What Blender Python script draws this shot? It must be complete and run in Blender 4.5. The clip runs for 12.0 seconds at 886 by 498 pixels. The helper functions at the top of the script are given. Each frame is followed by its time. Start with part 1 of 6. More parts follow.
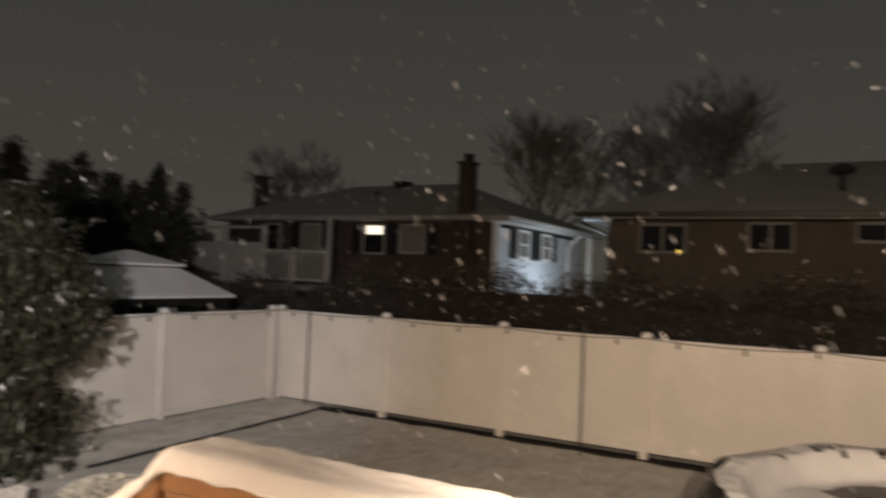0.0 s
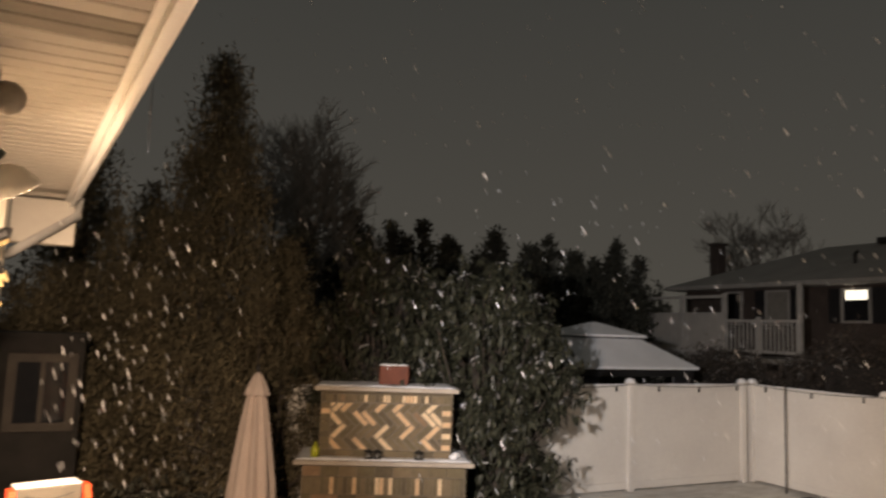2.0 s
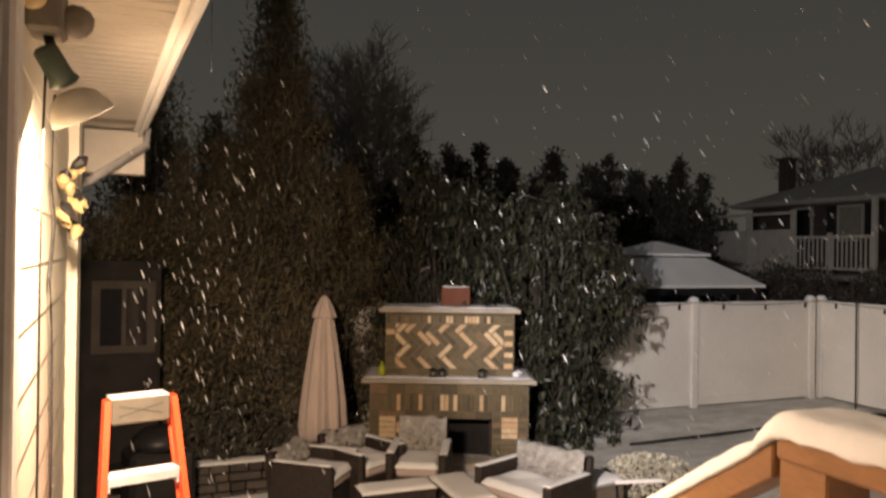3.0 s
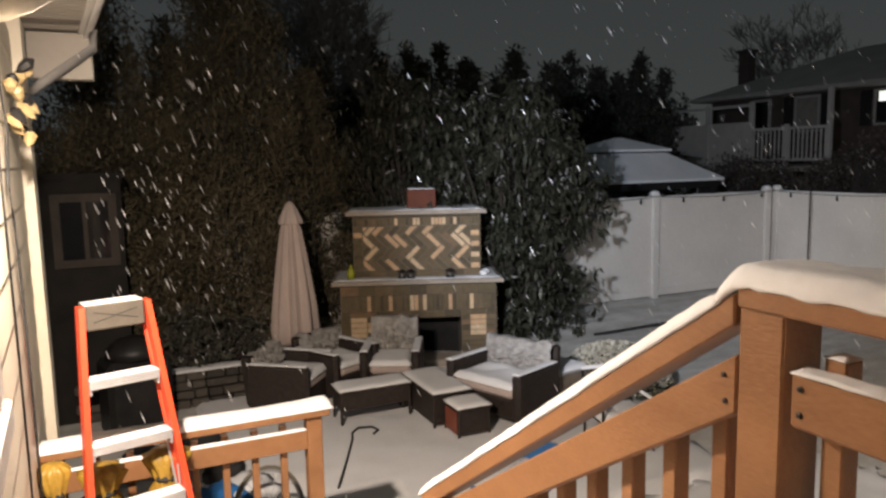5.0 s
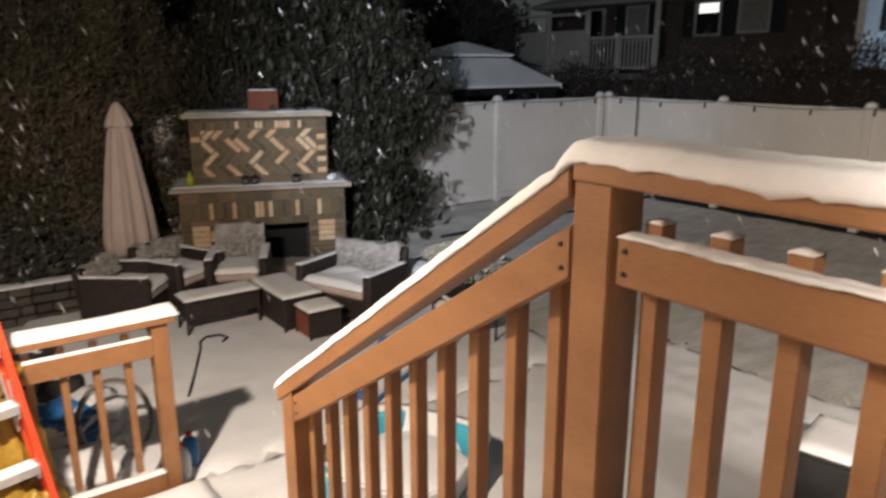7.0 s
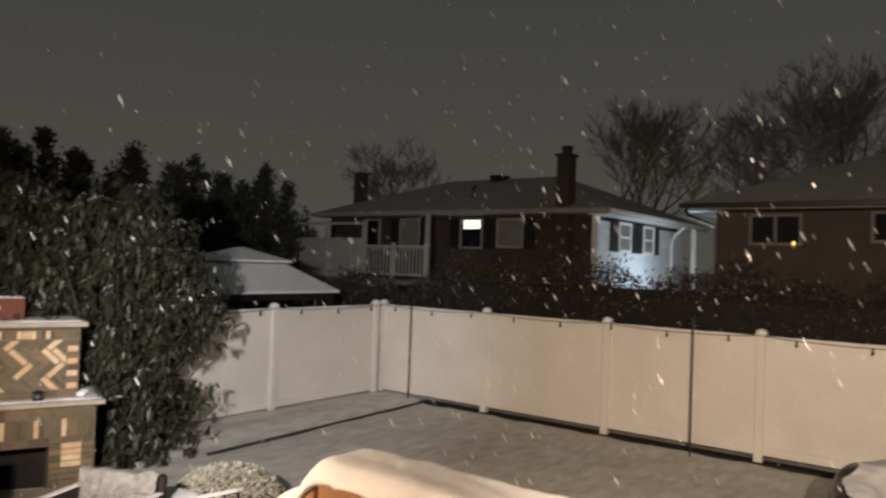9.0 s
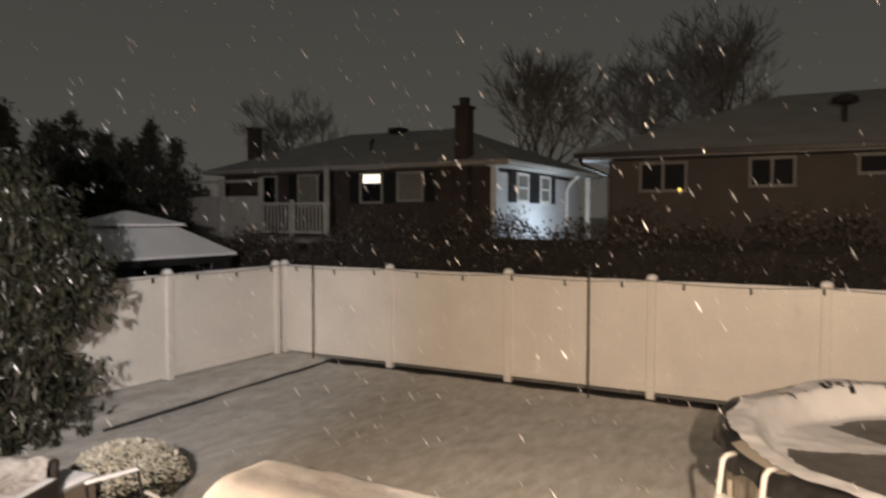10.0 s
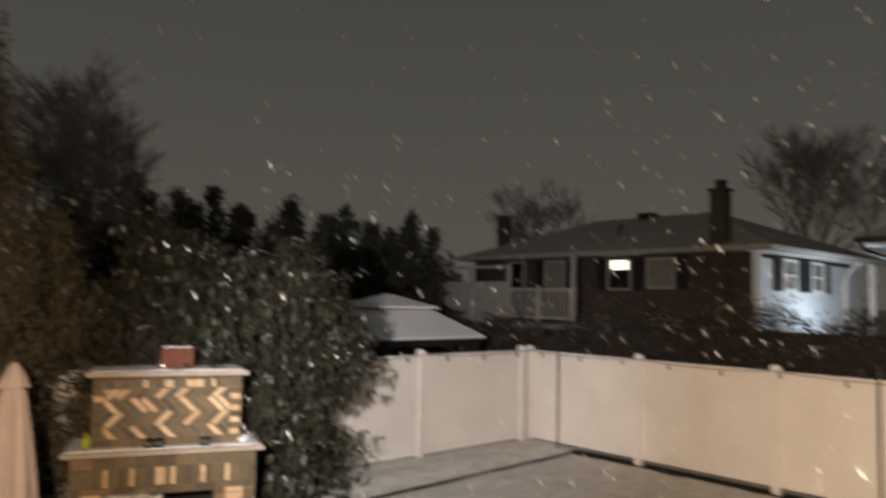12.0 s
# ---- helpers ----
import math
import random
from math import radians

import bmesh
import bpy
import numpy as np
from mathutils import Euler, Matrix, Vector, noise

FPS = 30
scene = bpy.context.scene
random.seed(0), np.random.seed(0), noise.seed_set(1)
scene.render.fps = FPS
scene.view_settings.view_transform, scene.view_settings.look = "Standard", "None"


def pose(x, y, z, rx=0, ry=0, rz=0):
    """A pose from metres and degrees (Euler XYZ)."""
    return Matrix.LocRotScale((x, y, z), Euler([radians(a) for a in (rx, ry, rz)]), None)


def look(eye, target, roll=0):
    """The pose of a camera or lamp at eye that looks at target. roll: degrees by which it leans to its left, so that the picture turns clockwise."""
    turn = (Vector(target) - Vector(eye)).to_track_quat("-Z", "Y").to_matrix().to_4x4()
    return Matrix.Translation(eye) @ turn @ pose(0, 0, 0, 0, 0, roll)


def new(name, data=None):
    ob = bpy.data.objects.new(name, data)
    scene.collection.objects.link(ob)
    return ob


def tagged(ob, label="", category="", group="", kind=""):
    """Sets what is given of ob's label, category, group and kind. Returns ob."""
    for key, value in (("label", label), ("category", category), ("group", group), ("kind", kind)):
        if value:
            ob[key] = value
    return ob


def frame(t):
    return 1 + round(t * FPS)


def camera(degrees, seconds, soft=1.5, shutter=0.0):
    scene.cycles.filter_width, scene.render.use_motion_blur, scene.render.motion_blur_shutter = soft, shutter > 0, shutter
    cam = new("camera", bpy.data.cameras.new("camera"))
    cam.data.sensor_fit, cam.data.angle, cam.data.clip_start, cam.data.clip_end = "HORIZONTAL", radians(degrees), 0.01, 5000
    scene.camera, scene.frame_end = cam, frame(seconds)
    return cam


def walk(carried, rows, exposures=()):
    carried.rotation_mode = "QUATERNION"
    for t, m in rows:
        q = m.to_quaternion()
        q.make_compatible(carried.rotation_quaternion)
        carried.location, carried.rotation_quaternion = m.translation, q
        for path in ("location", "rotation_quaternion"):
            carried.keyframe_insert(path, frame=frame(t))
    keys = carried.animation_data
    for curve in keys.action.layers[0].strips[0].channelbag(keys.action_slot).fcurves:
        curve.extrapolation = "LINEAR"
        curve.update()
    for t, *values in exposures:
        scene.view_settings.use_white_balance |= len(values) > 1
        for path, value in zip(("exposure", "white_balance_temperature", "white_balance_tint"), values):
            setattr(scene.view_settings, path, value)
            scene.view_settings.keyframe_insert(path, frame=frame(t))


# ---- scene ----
cam = camera(63.2, 12.0, 2.4, 0.6)

PATH = [
    (0, (0.012, 0.432, 2.78), (1.759, 1.403, 2.848), 2.4),
    (0.5, (0.064, 0.572, 2.751), (1.599, 1.849, 2.862), 2.3),
    (1, (0.068, 0.574, 2.728), (1.363, 2.0881, 2.9043), 1.84),
    (1.5, (0.062, 0.589, 2.731), (1.1046, 2.2799, 2.9669), 1.73),
    (2, (0.016, 0.614, 2.748), (0.8816, 2.404, 2.9661), 2.09),
    (2.5, (0.0, 0.597, 2.734), (0.7602, 2.4423, 2.8726), 1.57),
    (3, (-0.003, 0.608, 2.695), (0.725, 2.47, 2.705), 0.8),
    (5, (-0.033, 0.591, 2.638), (0.78, 2.4011, 2.388), -1.2),
    (5.5, (-0.044, 0.591, 2.627), (0.8732, 2.3403, 2.3129), -1.4),
    (6, (-0.047, 0.574, 2.598), (0.9591, 2.2461, 2.16), -2.0),
    (6.5, (-0.064, 0.571, 2.582), (0.9878, 2.1818, 2.0351), -1.4),
    (7, (-0.057, 0.567, 2.59), (1.0911, 2.1251, 2.086), -0.1),
    (7.5, (-0.028, 0.578, 2.609), (1.2509, 2.0829, 2.293), 1.2),
    (9.5, (-0.018, 0.515, 2.872), (1.661, 1.601, 2.912), 0.5),
    (10, (0.036, 0.562, 2.895), (1.788, 1.521, 2.805), 0.1),
    (10.5, (0.056, 0.578, 2.9), (1.849, 1.455, 2.774), 0.7),
    (11, (0.032, 0.568, 2.908), (1.805, 1.481, 2.764), 1.7),
    (11.5, (0.065, 0.573, 2.904), (1.6599, 1.7797, 2.8803), 1.12),
    (12, (0.078, 0.609, 2.894), (1.4096, 2.0948, 3.0348), 1.22),
]
walk(cam, [(t, look(e, g, r)) for t, e, g, r in PATH],
     exposures=[(0, -0.22, 6600, 15), (1.0, 0.10, 6700, 16), (2.0, 0.06, 6750, 16), (3.0, -0.06, 6700, 16), (4.6, -0.40, 5550, 11), (7.4, -0.40, 5500, 10), (9.3, 0.14, 6500, 14), (11.2, 0.16, 6550, 15), (12, 0.38, 6600, 15)])

# ---- world and lights ----
world = bpy.data.worlds.new("world")
scene.world = world
world.use_nodes = True
wn = world.node_tree
bg = wn.nodes["Background"]
tc = wn.nodes.new("ShaderNodeTexCoord")
sep = wn.nodes.new("ShaderNodeSeparateXYZ")
ramp = wn.nodes.new("ShaderNodeValToRGB")
ramp.color_ramp.elements[0].position, ramp.color_ramp.elements[0].color = 0.0, (0.081, 0.0775, 0.064, 1)
ramp.color_ramp.elements[1].position, ramp.color_ramp.elements[1].color = 0.55, (0.0425, 0.0445, 0.040, 1)
wn.links.new(tc.outputs["Generated"], sep.inputs[0])
wn.links.new(sep.outputs["Z"], ramp.inputs[0])
wn.links.new(ramp.outputs[0], bg.inputs["Color"])
bg.inputs["Strength"].default_value = 0.85


def lamp(name, kind, place, power, color, radius=0.05, target=None, cone=120):
    d = bpy.data.lights.new(name, kind)
    d.energy, d.color = power, color
    d.shadow_soft_size = radius
    ob = new(name, d)
    ob.location = place
    if kind == "SPOT":
        d.spot_size, d.spot_blend = radians(cone), 0.85
        ob.matrix_world = look(place, target)
    return ob


WARM = (1.0, 0.75, 0.51)
lamp("wall_lamp_light", "POINT", (-0.236, 2.945, 3.106), 470, WARM, 0.05)
lamp("wall_lamp_beam", "SPOT", (-0.225, 2.94, 3.07), 500, WARM, 0.05, (0.95, 5.7, 0.95), 128)
lamp("eave_flood_light", "SPOT", (-0.12, -0.25, 3.36), 2800, (1.0, 0.77, 0.55), 0.06, (10.0, -0.3, 0.9), 106)
# added fill that brightens bushes and side fence; no lit head stands here
lamp("side_fence_fill", "SPOT", (-0.10, 2.80, 3.18), 2050, (0.95, 0.96, 0.97), 0.05, (8.3, 10.6, 1.6), 48)
lamp("neighbour_flood_light", "POINT", (23.2, 8.0, 2.3), 150, (0.72, 0.88, 1.0), 0.08)


# ---- materials ----
def mat(name, a, b=None, rough=0.7, scale=6.0, fine=60.0, bump=0.2, metal=0.0, island=False, per_object=0.0,
        stretch=(1, 1, 1), sub=0.0, spec=0.4):
    """A mix of two colours by coarse and fine noise in world metres, with fine relief."""
    m = bpy.data.materials.new(name)
    m.use_nodes = True
    n, l = m.node_tree.nodes, m.node_tree.links
    p = n["Principled BSDF"]
    b = b or tuple(c * 0.7 for c in a)
    geo = n.new("ShaderNodeNewGeometry")
    mp = n.new("ShaderNodeMapping")
    mp.inputs["Scale"].default_value = stretch
    l.new(geo.outputs["Position"], mp.inputs["Vector"])
    n1, n2 = n.new("ShaderNodeTexNoise"), n.new("ShaderNodeTexNoise")
    n1.inputs["Scale"].default_value, n2.inputs["Scale"].default_value = scale, fine
    n1.inputs["Detail"].default_value, n2.inputs["Detail"].default_value = 5, 3
    l.new(mp.outputs[0], n1.inputs["Vector"])
    l.new(mp.outputs[0], n2.inputs["Vector"])
    ad = n.new("ShaderNodeMath")
    ad.operation = "MULTIPLY_ADD"
    l.new(n2.outputs["Fac"], ad.inputs[0])
    ad.inputs[1].default_value = 0.5
    l.new(n1.outputs["Fac"], ad.inputs[2])
    mr = n.new("ShaderNodeMapRange")
    mr.inputs["From Min"].default_value, mr.inputs["From Max"].default_value = 0.5, 1.0
    l.new(ad.outputs[0], mr.inputs["Value"])
    mix = n.new("ShaderNodeMix")
    mix.data_type = "RGBA"
    l.new(mr.outputs[0], mix.inputs[0])
    mix.inputs[6].default_value, mix.inputs[7].default_value = (*a, 1), (*b, 1)
    out = mix.outputs[2]
    if island or per_object:
        src = geo.outputs["Random Per Island"]
        if per_object:
            oi = n.new("ShaderNodeObjectInfo")
            src = oi.outputs["Random"]
        hsv = n.new("ShaderNodeHueSaturation")
        mr2 = n.new("ShaderNodeMapRange")
        k = per_object or 0.4
        mr2.inputs["To Min"].default_value, mr2.inputs["To Max"].default_value = 1 - k, 1 + k
        l.new(src, mr2.inputs["Value"])
        l.new(mr2.outputs[0], hsv.inputs["Value"])
        l.new(out, hsv.inputs["Color"])
        out = hsv.outputs[0]
    l.new(out, p.inputs["Base Color"])
    p.inputs["Roughness"].default_value, p.inputs["Metallic"].default_value = rough, metal
    p.inputs["Specular IOR Level"].default_value = spec
    if bump:
        bp = n.new("ShaderNodeBump")
        bp.inputs["Strength"].default_value, bp.inputs["Distance"].default_value = bump, 0.01
        l.new(ad.outputs[0], bp.inputs["Height"])
        l.new(bp.outputs[0], p.inputs["Normal"])
    return m


def ramp_mat(name, stops, rough=0.8, fine=90.0, bump=0.4):
    """Each object takes one of the given colours, with grain."""
    m = mat(name, (1, 1, 1), (0.7, 0.7, 0.7), rough, 14, fine, bump)
    n, l = m.node_tree.nodes, m.node_tree.links
    p = n["Principled BSDF"]
    oi, rp, mx = n.new("ShaderNodeObjectInfo"), n.new("ShaderNodeValToRGB"), n.new("ShaderNodeMix")
    rp.color_ramp.interpolation = "CONSTANT"
    e = rp.color_ramp.elements
    e[0].position, e[0].color = 0.0, (*stops[0][1], 1)
    e[1].position, e[1].color = stops[1][0], (*stops[1][1], 1)
    for pos, col in stops[2:]:
        x = e.new(pos)
        x.color = (*col, 1)
    mx.data_type, mx.blend_type = "RGBA", "MULTIPLY"
    mx.inputs[0].default_value = 1.0
    old = p.inputs["Base Color"].links[0].from_socket
    l.new(oi.outputs["Random"], rp.inputs[0])
    l.new(rp.outputs[0], mx.inputs[6])
    l.new(old, mx.inputs[7])
    l.new(mx.outputs[2], p.inputs["Base Color"])
    return m


def glow(name, color, strength):
    m = bpy.data.materials.new(name)
    m.use_nodes = True
    p = m.node_tree.nodes["Principled BSDF"]
    p.inputs["Base Color"].default_value = (*color, 1)
    p.inputs["Emission Color"].default_value = (*color, 1)
    p.inputs["Emission Strength"].default_value = strength
    return m


SNOW = mat("snow", (0.86, 0.86, 0.87), (0.76, 0.76, 0.77), 0.75, 2.2, 45, 0.35, spec=0.25)
LAWN = mat("lawn_snow", (0.70, 0.69, 0.66), (0.46, 0.44, 0.40), 0.85, 2.6, 16, 1.0, stretch=(1, 2.4, 1), spec=0.2)
SLUSH = mat("dark_slush", (0.10, 0.092, 0.085), (0.17, 0.16, 0.15), 0.5, 2.5, 20, 0.4)
VINYL = mat("vinyl", (0.74, 0.71, 0.66), (0.64, 0.61, 0.57), 0.45, 1.3, 20, 0.05)
CEDAR = mat("stained_wood", (0.315, 0.158, 0.066), (0.225, 0.108, 0.044), 0.5, 3, 50, 0.25, stretch=(3, 1, 3))
WOOD = mat("grey_wood", (0.20, 0.16, 0.12), (0.10, 0.08, 0.06), 0.8, 4, 60, 0.3)
SIDING = mat("cream_siding", (0.75, 0.69, 0.56), (0.67, 0.61, 0.48), 0.5, 2, 30, 0.08)
TRIM = mat("white_trim", (0.78, 0.76, 0.72), (0.68, 0.66, 0.62), 0.45, 3, 40, 0.05)
# darkened to stand for the upward light that the lamp shade blocks
SOFFIT = mat("shaded_soffit_vinyl", (0.40, 0.365, 0.31), (0.35, 0.315, 0.265), 0.5, 2, 30, 0.05)
BLACK = mat("black_metal", (0.018, 0.018, 0.02), (0.035, 0.033, 0.03), 0.45, 8, 70, 0.1, metal=0.3)
WICKER = mat("dark_wicker", (0.040, 0.028, 0.022), (0.015, 0.011, 0.010), 0.6, 20, 160, 0.7)
RED_WOOD = mat("red_brown_wood", (0.26, 0.075, 0.040), (0.16, 0.045, 0.025), 0.5, 5, 60, 0.2)
ORANGE = mat("orange_fibreglass", (0.72, 0.075, 0.022), (0.58, 0.058, 0.018), 0.4, 6, 60, 0.08)
ALU = mat("aluminium", (0.56, 0.56, 0.57), (0.45, 0.45, 0.46), 0.4, 8, 90, 0.1, metal=0.55)
CAPGREY = mat("grey_plastic", (0.20, 0.175, 0.14), (0.14, 0.12, 0.095), 0.55, 8, 90, 0.15)
YELLOW = mat("yellow_tarp", (0.36, 0.225, 0.028), (0.22, 0.135, 0.016), 0.45, 5, 40, 0.5)
CANVAS = mat("beige_canvas", (0.56, 0.46, 0.41), (0.45, 0.37, 0.33), 0.9, 3, 120, 0.3)
BRICK = ramp_mat("mixed_brick", [(0, (0.150, 0.118, 0.066)), (0.25, (0.185, 0.140, 0.080)), (0.45, (0.120, 0.093, 0.056)),
                                 (0.62, (0.200, 0.148, 0.086)), (0.78, (0.160, 0.122, 0.068)), (0.95, (0.26, 0.165, 0.095))])
PALE_BRICK = ramp_mat("pale_brick", [(0, (0.70, 0.47, 0.27)), (0.5, (0.78, 0.58, 0.36))])
MORTAR = mat("mortar", (0.22, 0.18, 0.135), (0.14, 0.115, 0.085), 0.9, 12, 120, 0.5)
SLAB = mat("stone_slab", (0.44, 0.38, 0.31), (0.33, 0.28, 0.23), 0.75, 5, 60, 0.3)
CLAY = mat("clay_flue", (0.16, 0.046, 0.022), (0.11, 0.032, 0.017), 0.7, 8, 80, 0.3)
# soot in the firebox, painted shade under the fence, in hedge and shed
SOOT_AND_SHADE = mat("soot_and_shade", (0.012, 0.011, 0.010), (0.025, 0.022, 0.02), 0.95, 5, 60, 0.2)
DARK_BRICK = mat("house_brick", (0.070, 0.054, 0.047), (0.046, 0.036, 0.031), 0.85, 3, 40, 0.3)
MID_FRAME = mat("dull_frame", (0.20, 0.195, 0.185), (0.15, 0.145, 0.14), 0.6, 4, 40, 0.1)
BROWN_BRICK = mat("brown_house_brick", (0.090, 0.079, 0.070), (0.066, 0.058, 0.051), 0.85, 1.5, 30, 0.3)
SHINGLE = mat("snowy_shingle", (0.36, 0.345, 0.325), (0.28, 0.27, 0.25), 0.85, 1.2, 16, 0.4)
WHITE_SIDING = mat("white_siding", (0.74, 0.76, 0.78), (0.66, 0.68, 0.70), 0.5, 2, 40, 0.05)
GREY_BOARD = mat("grey_board", (0.34, 0.33, 0.31), (0.27, 0.26, 0.25), 0.7, 3, 40, 0.1)
DECK_BOARD = mat("weathered_deck_board", (0.44, 0.425, 0.40), (0.36, 0.345, 0.325), 0.7, 3, 40, 0.1)
FRAME_DARK = mat("dimmed_frame", (0.06, 0.05, 0.04), (0.036, 0.03, 0.025), 0.8, 5, 60, 0.2)
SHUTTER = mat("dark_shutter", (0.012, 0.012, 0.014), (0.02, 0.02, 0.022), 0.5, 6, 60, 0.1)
GLASS_DARK = mat("dark_window_glass", (0.012, 0.013, 0.015), (0.02, 0.02, 0.022), 0.04, 2, 10, 0.0, spec=0.3)
CURTAIN = mat("pale_curtain", (0.22, 0.21, 0.19), (0.16, 0.155, 0.14), 0.9, 5, 40, 0.1)
BARK = mat("bark", (0.070, 0.058, 0.048), (0.045, 0.036, 0.030), 0.9, 10, 80, 0.5)
# snow-dusted, and lightened further to paint in the haze of falling snow
TWIG = mat("hazed_snowy_twig", (0.30, 0.28, 0.26), (0.17, 0.155, 0.14), 0.9, 3, 30, 0.2)
LEAF = mat("laurel_leaf", (0.056, 0.057, 0.036), (0.022, 0.023, 0.015), 0.45, 6, 60, 0.1, island=True)
BUSH_SNOW = mat("dusted_bush_snow", (0.68, 0.64, 0.54), (0.36, 0.33, 0.25), 0.8, 14, 60, 0.3)
LEAF_SNOW = mat("thin_leaf_snow", (0.50, 0.49, 0.47), (0.26, 0.25, 0.24), 0.8, 6, 40, 0.2)
NEEDLE = mat("conifer_foliage", (0.190, 0.160, 0.098), (0.074, 0.065, 0.041), 0.8, 2.2, 40, 0.1)
DARK_NEEDLE = mat("dark_evergreen", (0.088, 0.088, 0.068), (0.045, 0.046, 0.036), 0.9, 3, 30, 0.1, island=True)
HEDGE_LEAF = mat("bare_hedge", (0.080, 0.067, 0.056), (0.039, 0.033, 0.028), 0.9, 4, 40, 0.1, island=True)
BOX_LEAF = mat("box_leaf", (0.070, 0.072, 0.035), (0.040, 0.042, 0.022), 0.7, 8, 60, 0.1, island=True)
POOLWALL = mat("pool_wall", (0.52, 0.47, 0.39), (0.42, 0.38, 0.31), 0.5, 3, 40, 0.08)
COVER = mat("black_cover", (0.015, 0.015, 0.016), (0.04, 0.038, 0.036), 0.32, 5, 30, 0.6)
WHITE_TUBE = mat("white_tube", (0.78, 0.76, 0.72), (0.70, 0.68, 0.64), 0.35, 6, 60, 0.05)
BLUE = mat("blue_plastic", (0.04, 0.16, 0.42), (0.03, 0.11, 0.30), 0.4, 6, 60, 0.1)
CYAN = mat("cyan_plastic", (0.10, 0.50, 0.66), (0.07, 0.40, 0.55), 0.35, 6, 60, 0.1)
WHITE_PLASTIC = mat("white_plastic", (0.82, 0.83, 0.85), (0.72, 0.73, 0.76), 0.4, 5, 40, 0.2)
RED = mat("red_plastic", (0.45, 0.03, 0.03), (0.32, 0.02, 0.02), 0.4, 6, 60, 0.1)
LIME = mat("lime_plastic", (0.42, 0.44, 0.03), (0.30, 0.32, 0.02), 0.4, 6, 60, 0.1)
BULB_GREEN = mat("green_socket", (0.10, 0.13, 0.10), (0.06, 0.08, 0.06), 0.4, 8, 60, 0.1)
SHADE = mat("white_shade", (0.74, 0.70, 0.60), (0.66, 0.62, 0.53), 0.4, 6, 50, 0.05)
AMBER = mat("amber_bulb", (0.46, 0.35, 0.17), (0.36, 0.26, 0.12), 0.25, 8, 40, 0.1)
RUBBER = mat("rubber", (0.016, 0.016, 0.016), (0.03, 0.03, 0.03), 0.8, 8, 60, 0.2)
SNOWY_CLOTH = mat("snow_flecked_cloth", (0.13, 0.12, 0.11), (0.60, 0.58, 0.56), 0.85, 10, 50, 0.8)
FLAKE = mat("snowflake", (0.90, 0.90, 0.91), (0.84, 0.84, 0.85), 0.8, 6, 60, 0.0, spec=0.2)
fn, fl = FLAKE.node_tree.nodes, FLAKE.node_tree.links
see, both = fn.new("ShaderNodeBsdfTranslucent"), fn.new("ShaderNodeMixShader")
see.inputs["Color"].default_value = (0.92, 0.92, 0.93, 1)
both.inputs[0].default_value = 0.55
fl.new(fn["Principled BSDF"].outputs[0], both.inputs[1])
fl.new(see.outputs[0], both.inputs[2])
fl.new(both.outputs[0], fn["Material Output"].inputs["Surface"])
LADDER_CAP = mat("tan_moulded_plastic", (0.105, 0.092, 0.072), (0.075, 0.065, 0.052), 0.55, 8, 90, 0.15)
SNOWY_BACK = mat("wind_packed_snow", (0.74, 0.72, 0.69), (0.42, 0.39, 0.36), 0.8, 14, 60, 0.6)
STONE = ramp_mat("wall_stone", [(0, (0.085, 0.076, 0.064)), (0.35, (0.11, 0.095, 0.08)), (0.7, (0.06, 0.052, 0.045))])


# ---- mesh helpers ----
def thing(name, place=(0, 0, 0), rz=0.0, label="", category="", group="", kind=""):
    ob = new(name)
    ob.matrix_basis = pose(*place, 0, 0, rz)
    return tagged(ob, label, category, group, kind)


def mesh_of(name, bm, material, smooth=False):
    me = bpy.data.meshes.new(name)
    bm.normal_update()
    bm.to_mesh(me)
    bm.free()
    me.materials.append(material)
    if smooth:
        me.polygons.foreach_set("use_smooth", [True] * len(me.polygons))
    return me


def part(name, bm, material, parent=None, label="", smooth=False):
    me = bm if isinstance(bm, bpy.types.Mesh) else mesh_of(name, bm, material, smooth)
    ob = new(name, me)
    ob.parent = parent
    return tagged(ob, label)


def box(x0, x1, y0, y1, z0, z1, bevel=0.0, bm=None):
    bm = bm or bmesh.new()
    vs = [bm.verts.new((x, y, z)) for x in (x0, x1) for y in (y0, y1) for z in (z0, z1)]
    fs = [bm.faces.new([vs[i] for i in f]) for f in
          ((0, 1, 3, 2), (4, 6, 7, 5), (0, 4, 5, 1), (2, 3, 7, 6), (0, 2, 6, 4), (1, 5, 7, 3))]
    if bevel:
        es = {e for f in fs for e in f.edges}
        bmesh.ops.bevel(bm, geom=list(es), offset=bevel, segments=1, affect="EDGES")
    return bm


def tube(points, radii, sides=8, bm=None, cap=True):
    """A round bar through the points, with a radius at each."""
    bm = bm or bmesh.new()
    pts = [Vector(p) for p in points]
    if not isinstance(radii, (list, tuple)):
        radii = [radii] * len(pts)
    rings = []
    for i, p in enumerate(pts):
        d = (pts[min(i + 1, len(pts) - 1)] - pts[max(i - 1, 0)]).normalized()
        a = d.orthogonal().normalized() if abs(d.z) > 0.95 else d.cross(Vector((0, 0, 1))).normalized()
        b = d.cross(a)
        rings.append([bm.verts.new(p + radii[i] * (math.cos(6.2832 * k / sides) * a + math.sin(6.2832 * k / sides) * b)) for k in range(sides)])
    for r, s in zip(rings, rings[1:]):
        for k in range(sides):
            bm.faces.new((r[k], r[(k + 1) % sides], s[(k + 1) % sides], s[k]))
    if cap:
        bm.faces.new(rings[0][::-1])
        bm.faces.new(rings[-1])
    return bm


